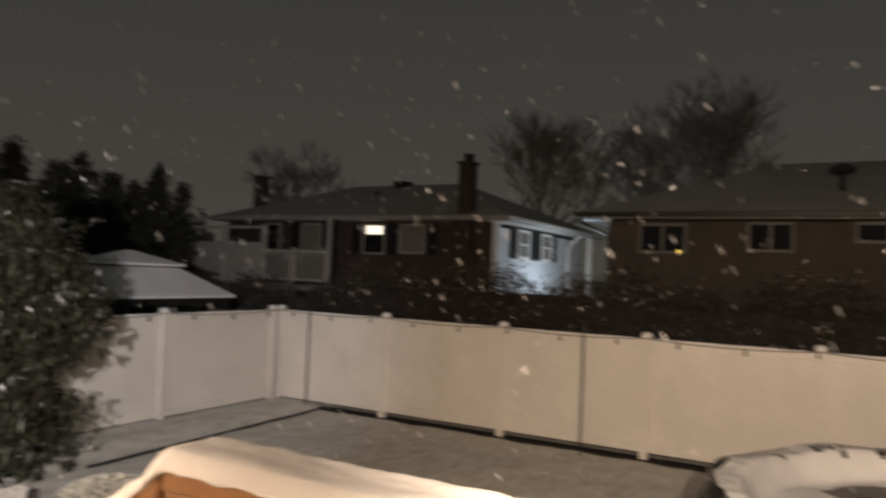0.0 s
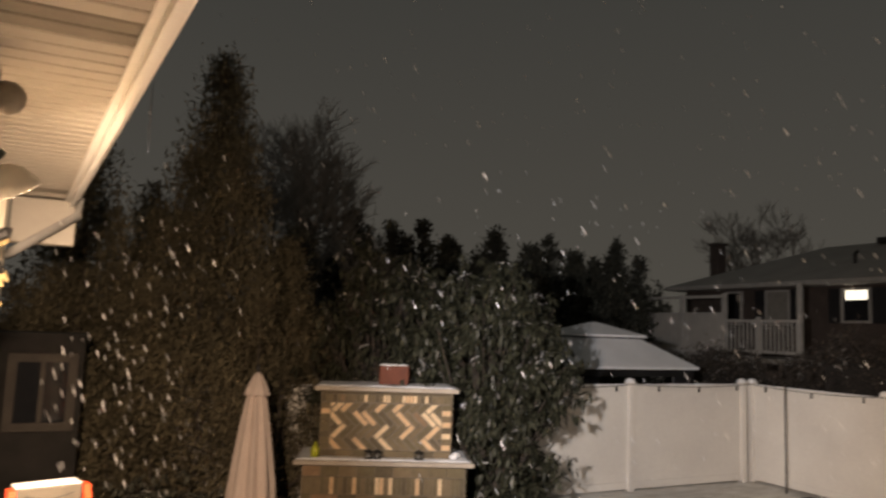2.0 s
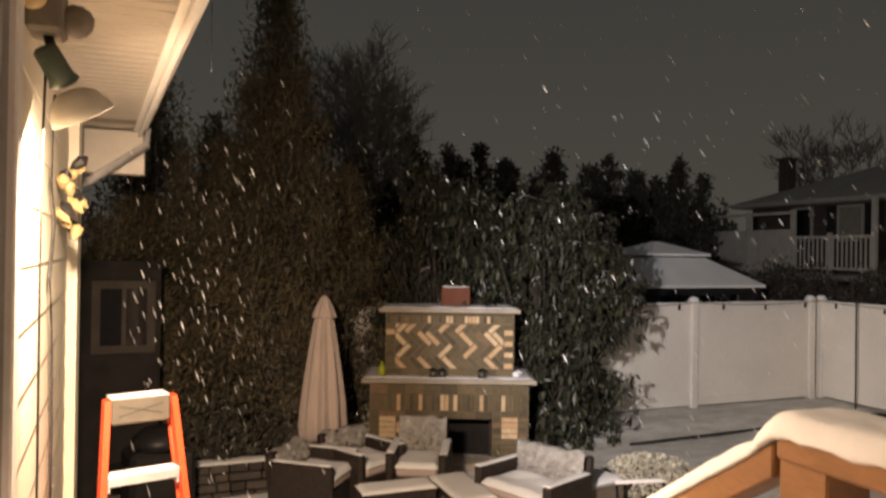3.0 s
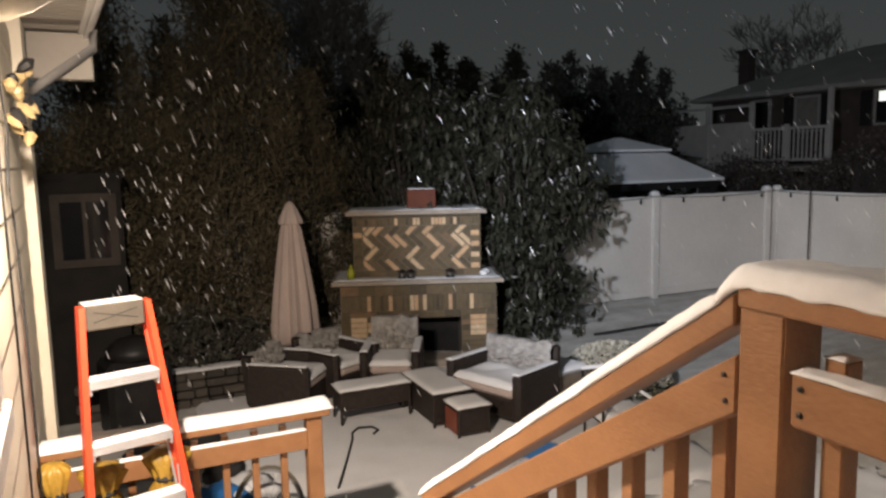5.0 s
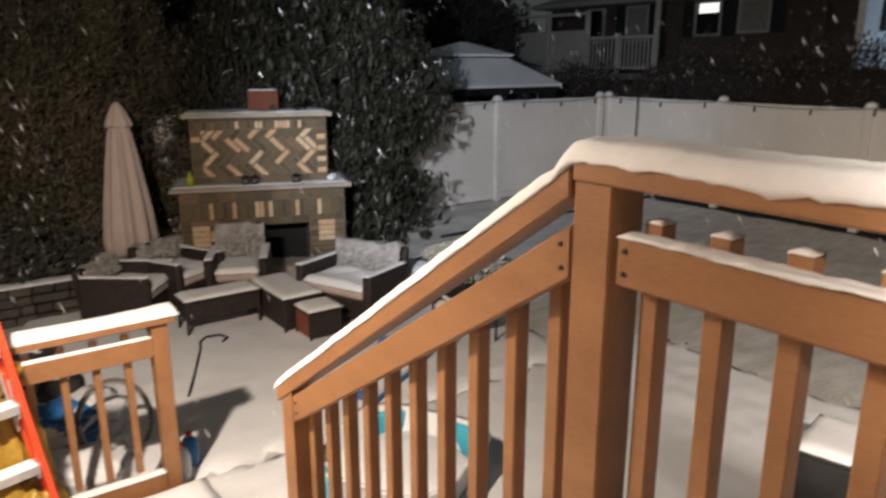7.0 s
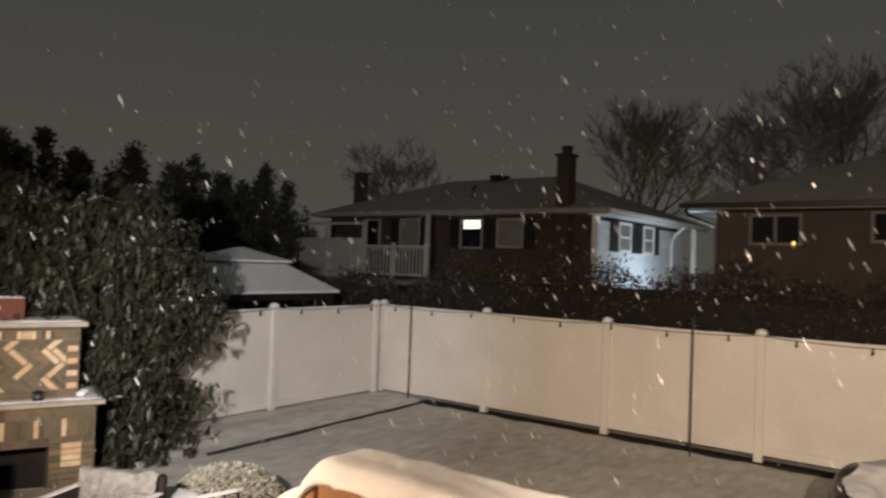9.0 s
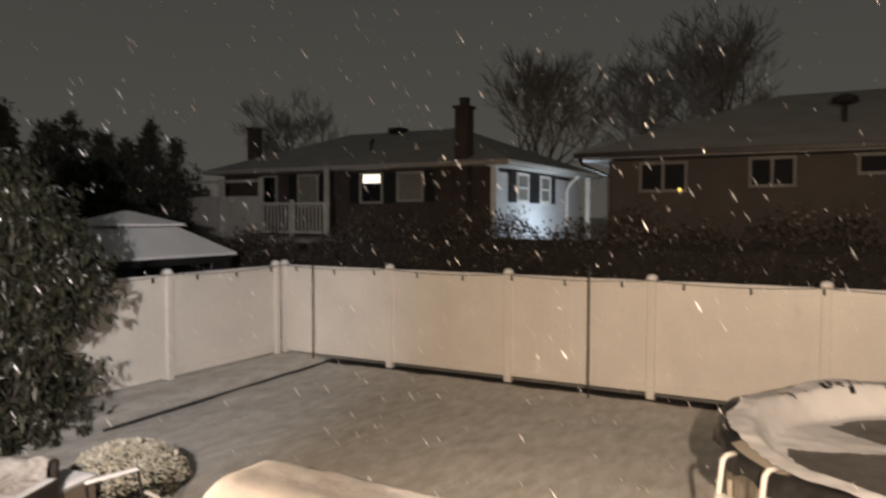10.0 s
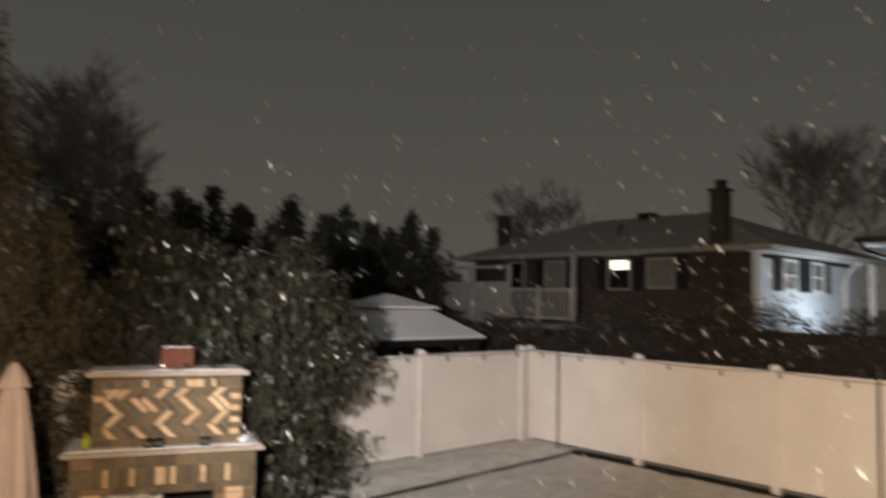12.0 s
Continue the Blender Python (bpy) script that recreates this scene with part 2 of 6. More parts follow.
def lathe(profile, sides=20, bm=None, wave=None):
    """A turned shape from (radius, z) rows; wave(k, i) scales the radius."""
    bm = bm or bmesh.new()
    rings = []
    for i, (r, z) in enumerate(profile):
        rings.append([bm.verts.new(((w := (wave(k, i) if wave else 1.0)) * r * math.cos(6.2832 * k / sides), w * r * math.sin(6.2832 * k / sides), z)) for k in range(sides)])
    for r, s in zip(rings, rings[1:]):
        for k in range(sides):
            bm.faces.new((r[k], r[(k + 1) % sides], s[(k + 1) % sides], s[k]))
    bm.faces.new(rings[0][::-1])
    bm.faces.new(rings[-1])
    return bm


def prism(poly, axis, a, b, bm=None):
    """A flat outline pushed out along an axis: 'x' takes (y, z) rows, 'y' takes (x, z), 'z' takes (x, y)."""
    bm = bm or bmesh.new()
    put = {"x": lambda p, v: (v, p[0], p[1]), "y": lambda p, v: (p[0], v, p[1]), "z": lambda p, v: (p[0], p[1], v)}[axis]
    lo, hi = [bm.verts.new(put(p, a)) for p in poly], [bm.verts.new(put(p, b)) for p in poly]
    n = len(poly)
    for i in range(n):
        bm.faces.new((lo[i], lo[(i + 1) % n], hi[(i + 1) % n], hi[i]))
    bm.faces.new(lo[::-1])
    bm.faces.new(hi)
    bmesh.ops.recalc_face_normals(bm, faces=bm.faces)
    return bm


def lump(x0, x1, y0, y1, z, h, step=0.05, rag=0.02, seed=0.0, rough=0.012):
    """A soft layer of snow on a flat top: rounded edges, an uneven rim and top."""
    bm = bmesh.new()
    nx, ny = max(4, int((x1 - x0) / step)), max(4, int((y1 - y0) / step))
    top, low = {}, {}
    for i in range(nx + 1):
        for j in range(ny + 1):
            u, v = i / nx, j / ny
            x, y = x0 + (x1 - x0) * u, y0 + (y1 - y0) * v
            e = min(min(u, 1 - u) * (x1 - x0), min(v, 1 - v) * (y1 - y0))
            q = min(1.0, e / (h * 0.9 + 0.002))
            ox = rag * noise.noise(Vector((x * 9 + seed, y * 9, 1))) if e == 0 else 0
            oy = rag * noise.noise(Vector((x * 9, y * 9 + seed, 7))) if e == 0 else 0
            hh = h * (0.30 + 0.70 * math.sqrt(max(0.0, 1 - (1 - q) ** 2))) + rough * noise.noise(Vector((x * 5 + seed, y * 5, 3))) * (0.3 + q)
            top[i, j] = bm.verts.new((x + ox, y + oy, z + hh))
            if e == 0:
                low[i, j] = bm.verts.new((x + ox * 0.6, y + oy * 0.6, z))
    for i in range(nx):
        for j in range(ny):
            bm.faces.new((top[i, j], top[i + 1, j], top[i + 1, j + 1], top[i, j + 1]))
    rim = [(i, 0) for i in range(nx)] + [(nx, j) for j in range(ny)] + [(i, ny) for i in range(nx, 0, -1)] + [(0, j) for j in range(ny, 0, -1)]
    for a, b in zip(rim, rim[1:] + rim[:1]):
        bm.faces.new((low[a], low[b], top[b], top[a]))
    return bm


def soup(name, verts, faces, material):
    me = bpy.data.meshes.new(name)
    me.from_pydata(verts, [], faces)
    me.materials.append(material)
    return me


rng = np.random.default_rng(11)


def leaves(centres, size, aspect, droop=0.5, bend=0.25):
    """Pointed leaves, each of two bent halves, at the centres given; returns verts and faces."""
    n = len(centres)
    a = rng.uniform(0, 2 * np.pi, n)
    t = rng.normal(-droop, 0.45, n)
    d = np.stack([np.cos(a) * np.cos(t), np.sin(a) * np.cos(t), np.sin(t)], 1)
    s = np.stack([-np.sin(a), np.cos(a), rng.normal(0, 0.5, n)], 1)
    s /= np.linalg.norm(s, axis=1)[:, None]
    up = np.cross(d, s)
    ln = size * rng.uniform(0.6, 1.3, n)[:, None]
    w = ln * aspect
    c = np.asarray(centres)
    v = np.stack([c, c + d * ln * 0.5 + s * w + up * w * bend, c + d * ln, c + d * ln * 0.5 - s * w + up * w * bend], 1).reshape(-1, 3)
    i = np.arange(n)[:, None] * 4
    f = np.concatenate([i + [[0, 1, 2]], i + [[0, 2, 3]]])
    return v, f


# ---- ground ----
def smooth(a, b, x):
    t = np.clip((x - a) / (b - a), 0, 1)
    return t * t * (3 - 2 * t)


def ground_height(x, y):
    h = 0.9 * smooth(12.2, 17.0, x) + 0.10 * smooth(9.25, 9.9, y) * (1 - smooth(10.9, 12.0, y))
    return h


def build_ground():
    near_x, near_y = np.arange(-1.0, 12.01, 0.14), np.arange(-4.0, 11.01, 0.14)
    far = np.array([0.6, 1.5, 3, 6, 12, 25, 60, 150, 400, 1200])
    xs = np.concatenate([-1.0 - far[::-1], near_x, near_x[-1] + far])
    ys = np.concatenate([-4.0 - far[::-1], near_y, near_y[-1] + far])
    gx, gy = np.meshgrid(xs, ys, indexing="ij")
    z = ground_height(gx, gy)
    flat = [noise.noise(Vector((x * 1.1, y * 1.9, 0))) * 0.022 + noise.noise(Vector((x * 4, y * 7, 2))) * 0.010 for x, y in zip(gx.ravel(), gy.ravel())]
    z = z + np.array(flat).reshape(z.shape)
    v = np.stack([gx.ravel(), gy.ravel(), z.ravel()], 1)
    ny = len(ys)
    i, j = np.meshgrid(np.arange(len(xs) - 1), np.arange(ny - 1), indexing="ij")
    a = (i * ny + j).ravel()
    f = np.stack([a, a + ny, a + ny + 1, a + 1], 1)
    me = soup("ground", v.tolist(), f.tolist(), LAWN)
    me.polygons.foreach_set("use_smooth", [True] * len(me.polygons))
    return tagged(new("ground", me), "snow-dusted back yard lawn with faint drift ripples", "ground", kind="structure")


build_ground()

# trodden patio snow, deeper and whiter than the lawn
def rippled(bm, amount):
    """Small wind ripples across a sheet of snow."""
    for v in bm.verts:
        v.co.z += amount * (noise.noise(Vector((v.co.x * 2.2, v.co.y * 11, 4))) + 0.5 * noise.noise(Vector((v.co.x * 6, v.co.y * 17, 8))))
    return bm


bm = rippled(lump(0.55, 4.6, 4.75, 8.75, -0.02, 0.072, 0.10, 0.25, 3.0, 0.012), 0.003)
patio = part("patio_snow", bm, SNOW, None, "", True)
tagged(patio, "smooth white snow lying over the patio", "snow", kind="structure")
# whiter than the lawn, which paints in the lamplight beside the stairs
bm = rippled(lump(0.75, 5.4, -3.2, 4.74, -0.02, 0.072, 0.06, 0.35, 9.0, 0.012), 0.009)
patio2 = part("lamplit_yard_snow", bm, SNOW, None, "", True)
tagged(patio2, "rippled snow beside the deck stairs, whitened as if lamplit", "snow", kind="structure")

# garden bed edging
edging = thing("garden_edging", label="dark timber edging between lawn and garden bed", category="edging", kind="structure")
for k in range(3):
    xa = 6.2 + k * 1.75
    bm = box(xa, xa + 1.742, -0.012, 0.012, -0.05, 0.046, 0.004)
    o = part("timber", bm, RUBBER, edging)
    o.location = (0, 8.80, 0)
    o.rotation_euler = (0, 0, 0.0495)


# ---- fences ----
POST_Y = [10.57, 7.98, 5.54, 3.09, 0.67, -1.77, -4.21]
post_mesh = mesh_of("post", box(-0.064, 0.064, -0.064, 0.064, -0.1, 1.90, 0.006), VINYL)
bm = box(-0.08, 0.08, -0.08, 0.08, 1.90, 1.92, 0.004)
bmesh.ops.create_cone(bm, cap_ends=True, segments=4, radius1=0.105, radius2=0.02, depth=0.05, matrix=pose(0, 0, 1.945, 0, 0, 45))
cap_mesh = mesh_of("post_cap", bm, VINYL)
capsnow_mesh = mesh_of("snow_cap", lathe([(0.085, 1.925), (0.09, 1.95), (0.065, 1.985), (0.02, 2.0)], 10), SNOW, True)


def fence_run(name, label, ends, axis):
    """A vinyl privacy fence with posts at the ends given; axis 'y' runs along y, 'x' along x."""
    f = thing(name, label=label, category="fence", kind="structure")
    for p in ends:
        o = part("post", post_mesh, VINYL, f)
        o.location = (11.5, p, 0) if axis == "y" else (p, 10.58, 0)
        if axis == "x" and p > 11.3:
            o.location = (p, 10.58, 0)
        for nm, me in (("post_cap", cap_mesh), ("snow_cap", capsnow_mesh)):
            c = part(nm, me, VINYL, f)
            c.location = o.location
            c.rotation_euler = (0, 0, random.uniform(-0.2, 0.2))
    for a, b in zip(ends, ends[1:]):
        lo, hi = min(a, b) + 0.064, max(a, b) - 0.064
        w = hi - lo
        nb = max(2, round(w / 0.152))
        bw = w / nb
        for za, zb, nm, th in ((0.13, 0.25, "bottom_rail", 0.026), (1.77, 1.88, "top_rail", 0.026)):
            bm = box(-th, th, lo, hi, za, zb, 0.004)
            o = part(nm, bm, VINYL, f)
            place(o, axis)
        me = mesh_of("board", box(-0.012, 0.012, 0.0, bw, 0.24, 1.775, 0.0008), VINYL)
        for k in range(nb):
            o = part("board", me, VINYL, f)
            place(o, axis, lo + k * bw)
        sn = lump(-0.03, 0.03, lo, hi, 1.88, 0.02, 0.03, 0.006, lo, 0.006)
        place(part("rail_snow", sn, SNOW, f, "thin line of snow", True), axis)
    return f


def place(o, axis, at=0.0):
    if axis == "y":
        o.location = (11.5, at, 0)
    else:
        o.rotation_euler = (0, 0, radians(-90))
        o.location = (at, 10.58, 0)


# near-black strip that paints in the shaded gap under the back fence
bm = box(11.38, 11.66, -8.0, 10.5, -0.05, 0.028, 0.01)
tagged(part("gap_shade_strip", bm, SOOT_AND_SHADE), "dark strip standing in for the shaded gap under the fence", "soil", kind="structure")


# ---- the house beside the camera ----
def lean_x(y):
    return -0.06 * (y - 3.0)


def sheared(bm):
    for v in bm.verts:
        v.co.x += lean_x(v.co.y)
    return bm


house = thing("house_wall", label="cream vinyl-sided house wall with vented soffit", category="house", kind="structure")
WX = -0.38
part("wall", sheared(box(WX - 0.22, WX - 0.02, -9.0, 5.70, -0.2, 3.56)), SIDING, house)
for k in range(18):
    z = 0.1 + k * 0.195
    if z > 3.4:
        break
    bm = prism([(WX - 0.03, z), (WX - 0.003, z), (WX - 0.008, z + 0.195), (WX - 0.03, z + 0.195)], "y", 1.5, 5.70)
    part("siding_board", sheared(bm), SIDING, house)
    bm = prism([(WX - 0.03, z), (WX - 0.003, z), (WX - 0.008, z + 0.195), (WX - 0.03, z + 0.195)], "y", -9.0, 0.0)
    part("siding_board", sheared(bm), SIDING, house)
part("corner_post", sheared(box(WX - 0.05, WX + 0.022, 5.64, 5.73, -0.1, 3.5, 0.006)), TRIM, house)
part("window_casing", sheared(box(WX - 0.01, WX + 0.030, 2.55, 2.66, 2.05, 3.42, 0.006)), TRIM, house)
part("window_casing", sheared(box(WX - 0.01, WX + 0.030, 1.60, 1.71, 2.05, 3.42, 0.006)), TRIM, house)
part("window_casing", sheared(box(WX - 0.01, WX + 0.030, 1.71, 2.55, 3.32, 3.42, 0.006)), TRIM, house)
part("window_casing", sheared(box(WX - 0.01, WX + 0.045, 1.58, 2.68, 1.97, 2.05, 0.006)), TRIM, house)
part("window_pane", sheared(box(WX - 0.01, WX + 0.010, 1.71, 2.55, 2.05, 3.32)), GLASS_DARK, house)
part("back_wall", box(-6, WX - 0.1, 5.52, 5.70, -0.2, 3.5), SIDING, house)
# soffit: grooved vinyl strips, fascia and gutter
GX = 0.105


def eave_x(y):
    return 0.010 - 0.082 * (y - 2.8)


def eave_sheared(bm):
    for v in bm.verts:
        v.co.x += eave_x(v.co.y)
    return bm


for k in range(118):
    y = -5.0 + k * 0.0925
    bm = box(WX - 0.10, GX - 0.02, y, y + 0.081, 3.50, 3.515, 0.005)
    for v in bm.verts:
        v.co.x += eave_x(y)
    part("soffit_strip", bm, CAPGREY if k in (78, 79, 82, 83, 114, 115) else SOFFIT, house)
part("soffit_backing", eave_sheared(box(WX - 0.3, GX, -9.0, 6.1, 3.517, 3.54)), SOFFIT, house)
part("soffit_channel", eave_sheared(box(GX - 0.050, GX - 0.021, -9.0, 6.1, 3.488, 3.499, 0.003)), TRIM, house)
part("fascia", eave_sheared(box(GX - 0.02, GX + 0.005, -9.0, 6.12, 3.46, 3.66)), TRIM, house)
prof = [(GX + 0.006, 3.50), (GX + 0.035, 3.50), (GX + 0.042, 3.56), (GX + 0.055, 3.59), (GX + 0.058, 3.63), (GX + 0.050, 3.63), (GX + 0.045, 3.60), (GX + 0.006, 3.60)]
part("gutter", eave_sheared(prism(prof, "y", -9.0, 6.12)), TRIM, house)
bm = box(-5.0, GX + 0.02, -9.0, 6.12, 3.645, 3.70)
part("roof", eave_sheared(bm), SHINGLE, house)
part("roof_snow", eave_sheared(lump(-4.8, GX + 0.05, -9.0, 6.15, 3.70, 0.07, 0.25, 0.02)), SNOW, house, "", True)
gx6 = GX + eave_x(6.0) - 0.01
part("downspout", tube([(gx6 + 0.05, 5.95, 3.52), (gx6 + 0.05, 5.95, 3.40), (gx6 - 0.30, 5.80, 3.12), (gx6 - 0.42, 5.76, 3.02), (gx6 - 0.42, 5.76, 0.1)], 0.030, 8), GREY_BOARD, house, "pale gutter downspout", True)
part("soffit_return", box(-0.50, -0.12, 5.98, 6.10, 3.20, 3.50, 0.006), SOFFIT, house, "boxed eave return", False)
part("icicle", tube([(GX + eave_x(3.1) + 0.05, 3.1, 3.51), (GX + eave_x(3.1) + 0.05, 3.1, 3.40), (GX + eave_x(3.1) + 0.052, 3.1, 3.28)], [0.0016, 0.0012, 0.0006], 6), SOOT_AND_SHADE, house, "thin hanging icicle", True)


# wall lamp: junction box, green socket, white bell shade, amber bulb beside it
lamp_cord = thing("lamp_cord", label="thin dark lamp cord hanging down the siding", category="cord")
part("cord", tube([(-0.426, 3.997, 3.329), (-0.421, 3.924, 3.212), (-0.419, 3.888, 2.95), (-0.433, 4.121, 2.797), (-0.419, 3.875, 2.587), (-0.424, 3.973, 2.42), (-0.428, 4.037, 2.272), (-0.433, 4.114, 1.922), (-0.433, 4.114, 0.2)], 0.006, 6), RUBBER, lamp_cord, "", True)
wl = thing("wall_lamp", (WX + lean_x(2.95) + 0.02, 2.95, 0), 0, "clamp lamp with white shade and green socket on the wall", "lamp")
part("junction_box", box(-0.01, 0.085, -0.07, 0.07, 3.30, 3.46, 0.012), CAPGREY, wl, "grey metal junction box")
part("sensor", lathe([(0.02, -0.03), (0.045, -0.02), (0.05, 0.01), (0.03, 0.035), (0.01, 0.04)], 12), CAPGREY, wl, "round grey light sensor", True).matrix_basis = pose(0.11, 0.03, 3.36, 80, 20, 0)
part("bracket", tube([(0.04, 0, 3.31), (0.05, 0, 3.27), (0.06, 0, 3.24)], 0.014, 8), BLACK, wl, "", True)
part("socket", lathe([(0.022, 0.11), (0.034, 0.10), (0.036, 0.02), (0.045, 0.0), (0.03, -0.01)], 14), BULB_GREEN, wl, "green lamp socket", True).matrix_basis = pose(0.086, 0, 3.172, 18, -30, 0)
part("shade", lathe([(0.028, 0.078), (0.042, 0.074), (0.066, 0.056), (0.083, 0.025), (0.091, 0.0), (0.088, -0.002), (0.078, 0.022), (0.060, 0.050), (0.036, 0.066)], 28), SHADE, wl, "white bell shade", True).matrix_basis = pose(0.136, -0.005, 3.078, 18, -28, 0)
part("bulb", lathe([(0.012, 0.05), (0.03, 0.02), (0.038, -0.01), (0.028, -0.035), (0.008, -0.045)], 14), AMBER, wl, "amber bulb", True).matrix_basis = pose(0.02, -0.15, 3.37, -60, 0, 20)
part("cable", tube([(0.03, 0.06, 3.28), (0.025, 0.05, 3.0), (0.02, 0.075, 2.6), (0.025, 0.05, 2.1), (0.022, 0.07, 1.5), (0.02, 0.06, 0.9), (0.02, 0.06, 0.2)], 0.004, 6), BLACK, wl, "thin black hanging cable", True)

hung = thing("hanging_ornament", (WX + lean_x(4.6) + 0.06, 4.55, 2.95), 0, "dried brass and black ornament hanging on siding", "ornament")
for k in range(14):
    a = k * 0.9
    p = (0.03 * math.cos(a), 0.09 * math.sin(a * 1.3), 0.16 - k * 0.026)
    part("petal", lathe([(0.005, 0.05), (0.03, 0.02), (0.022, -0.02), (0.004, -0.05)], 7), AMBER if k % 3 else BLACK, hung).matrix_basis = pose(*p, 40 * math.sin(a), 50 * math.cos(a), 30 * k)


# ---- deck, stairs and railings ----
DZ, RX = 1.42, 0.892
deck = thing("deck", label="stained wooden deck under a layer of snow", category="deck", kind="structure")
for k in range(9):
    x0 = -0.42 + k * 0.144
    part("deck_board", box(x0, x0 + 0.139, -6.0, 1.52, DZ - 0.035, DZ, 0.004), CEDAR, deck)
part("rim_joist", box(0.872, 0.890, -6.0, 1.52, DZ - 0.27, DZ - 0.036), CEDAR, deck)
part("rim_joist", box(-0.3, 0.87, 1.50, 1.535, DZ - 0.24, DZ - 0.036), CEDAR, deck)
part("deck_snow", lump(-0.2, 0.885, -6.0, 1.53, DZ, 0.05, 0.12, 0.01), SNOW, deck, "layer of snow", True)
for y in (-5.9, -3.0, -0.5):
    part("deck_post", box(0.77, 0.86, y, y + 0.09, -0.1, DZ - 0.036), CEDAR, deck)

baluster = mesh_of("baluster", box(-0.019, 0.019, -0.019, 0.019, 0.0, 0.86, 0.003), CEDAR)
bal_cap = mesh_of("snow_tip", lump(-0.019, 0.019, -0.019, 0.019, 0.0, 0.006, 0.008, 0.003, 2.0, 0.002), SNOW, True)

rail = thing("deck_railing", label="orange-brown stained deck railing capped with snow", category="railing")
for y in (1.369, -1.01, -3.36, -5.76):
    part("post", box(RX, RX + 0.089, y, y + 0.089, DZ - 0.2 if y < 1.3 else 0.0, 2.384, 0.004), CEDAR, rail)
part("cap_rail", box(RX - 0.006, RX + 0.134, -5.8, 1.459, 2.384, 2.421, 0.004), CEDAR, rail)


def rail_snow(x0, x1, y0, y1, z_of, h, seed, drape=0.022, n_across=14, step=0.018):
    """Snow on a rail: a domed top, and an uneven hem that hangs a little over both edges."""
    bm = bmesh.new()
    ny = int((y1 - y0) / step)
    rows = []
    for j in range(ny + 1):
        y = y0 + (y1 - y0) * j / ny
        end = min(1.0, (y - y0) / 0.05, (y1 - y) / 0.05)
        swell = 1 + 0.16 * noise.noise(Vector((y * 2.3, seed, 0))) + 0.08 * noise.noise(Vector((y * 9, seed, 4)))
        row = []
        for i in range(n_across + 1):
            u = i / n_across * 2 - 1
            bulge = 0.006 + 0.005 * noise.noise(Vector((y * 8, seed + u, 1)))
            x = (x0 + x1) / 2 + u * ((x1 - x0) / 2 + bulge)
            dome = math.sqrt(max(0.0, 1 - abs(u) ** 8))
            z = z_of(y) + h * swell * (0.10 + 0.90 * dome) * (0.55 + 0.45 * math.sqrt(max(0.0, end)))
            row.append(bm.verts.new((x, y, z + 0.0035 * noise.noise(Vector((x * 30, y * 30, seed))))))
        for side, u in ((0, -1), (1, 1)):
            hem = drape * max(0.0, 0.30 + 1.3 * noise.noise(Vector((y * 4.2, seed + 7 * side, 2))) + 0.7 * noise.noise(Vector((y * 17, seed + 7 * side, 5))) + 0.5 * noise.noise(Vector((y * 41, seed + 7 * side, 6))))
            x = (x0 + x1) / 2 + u * ((x1 - x0) / 2 + 0.005)
            v = bm.verts.new((x, y, z_of(y) - hem))
            row = [v] + row if u < 0 else row + [v]
        rows.append(row)
    for r, q in zip(rows, rows[1:]):
        for k in range(len(r) - 1):
            bm.faces.new((r[k], r[k + 1], q[k + 1], q[k]))
        bm.faces.new((r[-1], r[0], q[0], q[-1]))
    bm.faces.new(rows[0][::-1]), bm.faces.new(rows[-1])
    bmesh.ops.recalc_face_normals(bm, faces=bm.faces)
    return bm


def cap_line(y):
    return 2.421 - 0.685 * max(0.0, y - 1.462)


part("cap_snow", rail_snow(RX - 0.006, RX + 0.134, -5.8, 1.50, cap_line, 0.037, 2.0, 0.016), SNOW, rail, "thick rounded snow on the cap rail", True)
part("sub_rail", box(RX, RX + 0.038, -5.7, 1.354, 2.213, 2.302, 0.005), CEDAR, rail)
part("sub_snow", rail_snow(RX - 0.001, RX + 0.039, -5.7, 1.35, lambda y: 2.302, 0.0045, 5.0, 0.004, 6, 0.009), SNOW, rail, "", True)
part("bottom_rail", box(RX, RX + 0.038, -5.7, 1.354, 1.50, 1.59, 0.004), CEDAR, rail)
for k in range(54):
    y = 1.308 - k * 0.1255
    if any(abs(y - q - 0.045) < 0.07 for q in (-1.01, -3.36, -5.76)):
        continue
    o = part("baluster", baluster, CEDAR, rail)
    o.location = (RX + 0.0575, y, 1.465)
    o = part("snow_tip", bal_cap, SNOW, rail)
    o.location = (RX + 0.0575, y, 2.325)
nail_mesh = mesh_of("nail", lathe([(0.005, 0), (0.005, 0.003), (0.002, 0.004)], 8), BLACK)
for z in (2.237, 2.278):
    part("nail", nail_mesh, BLACK, rail).matrix_basis = pose(RX, 1.335, z, 0, -90, 0)

SL = -0.666
stairs = thing("stairs", label="snow-covered wooden stairs from deck to patio", category="stairs", kind="structure")
for k in range(6):
    z, y = DZ - (k + 1) * 0.186, 1.535 + k * 0.28
    part("tread", box(-0.42, RX + 0.0, y, y + 0.30, z - 0.036, z, 0.004), CEDAR, stairs)
    part("riser", box(-0.42, RX - 0.01, y - 0.001, y + 0.02, z + 0.001, z + 0.15), CEDAR, stairs)
    part("tread_snow", lump(-0.40, RX - 0.005, y + 0.022, y + 0.31, z, 0.05, 0.06, 0.01, k * 3.1), SNOW, stairs, "", True)
poly = [(1.535, DZ - 0.05), (3.20, DZ - 0.05 + SL * 1.665), (3.20, -0.05), (3.05, -0.05), (1.535, DZ - 0.35)]
part("stringer", prism(poly, "x", RX + 0.002, RX + 0.042), CEDAR, stairs)
landing = thing("landing", label="low wooden landing covered by smooth snow", category="landing", kind="structure")
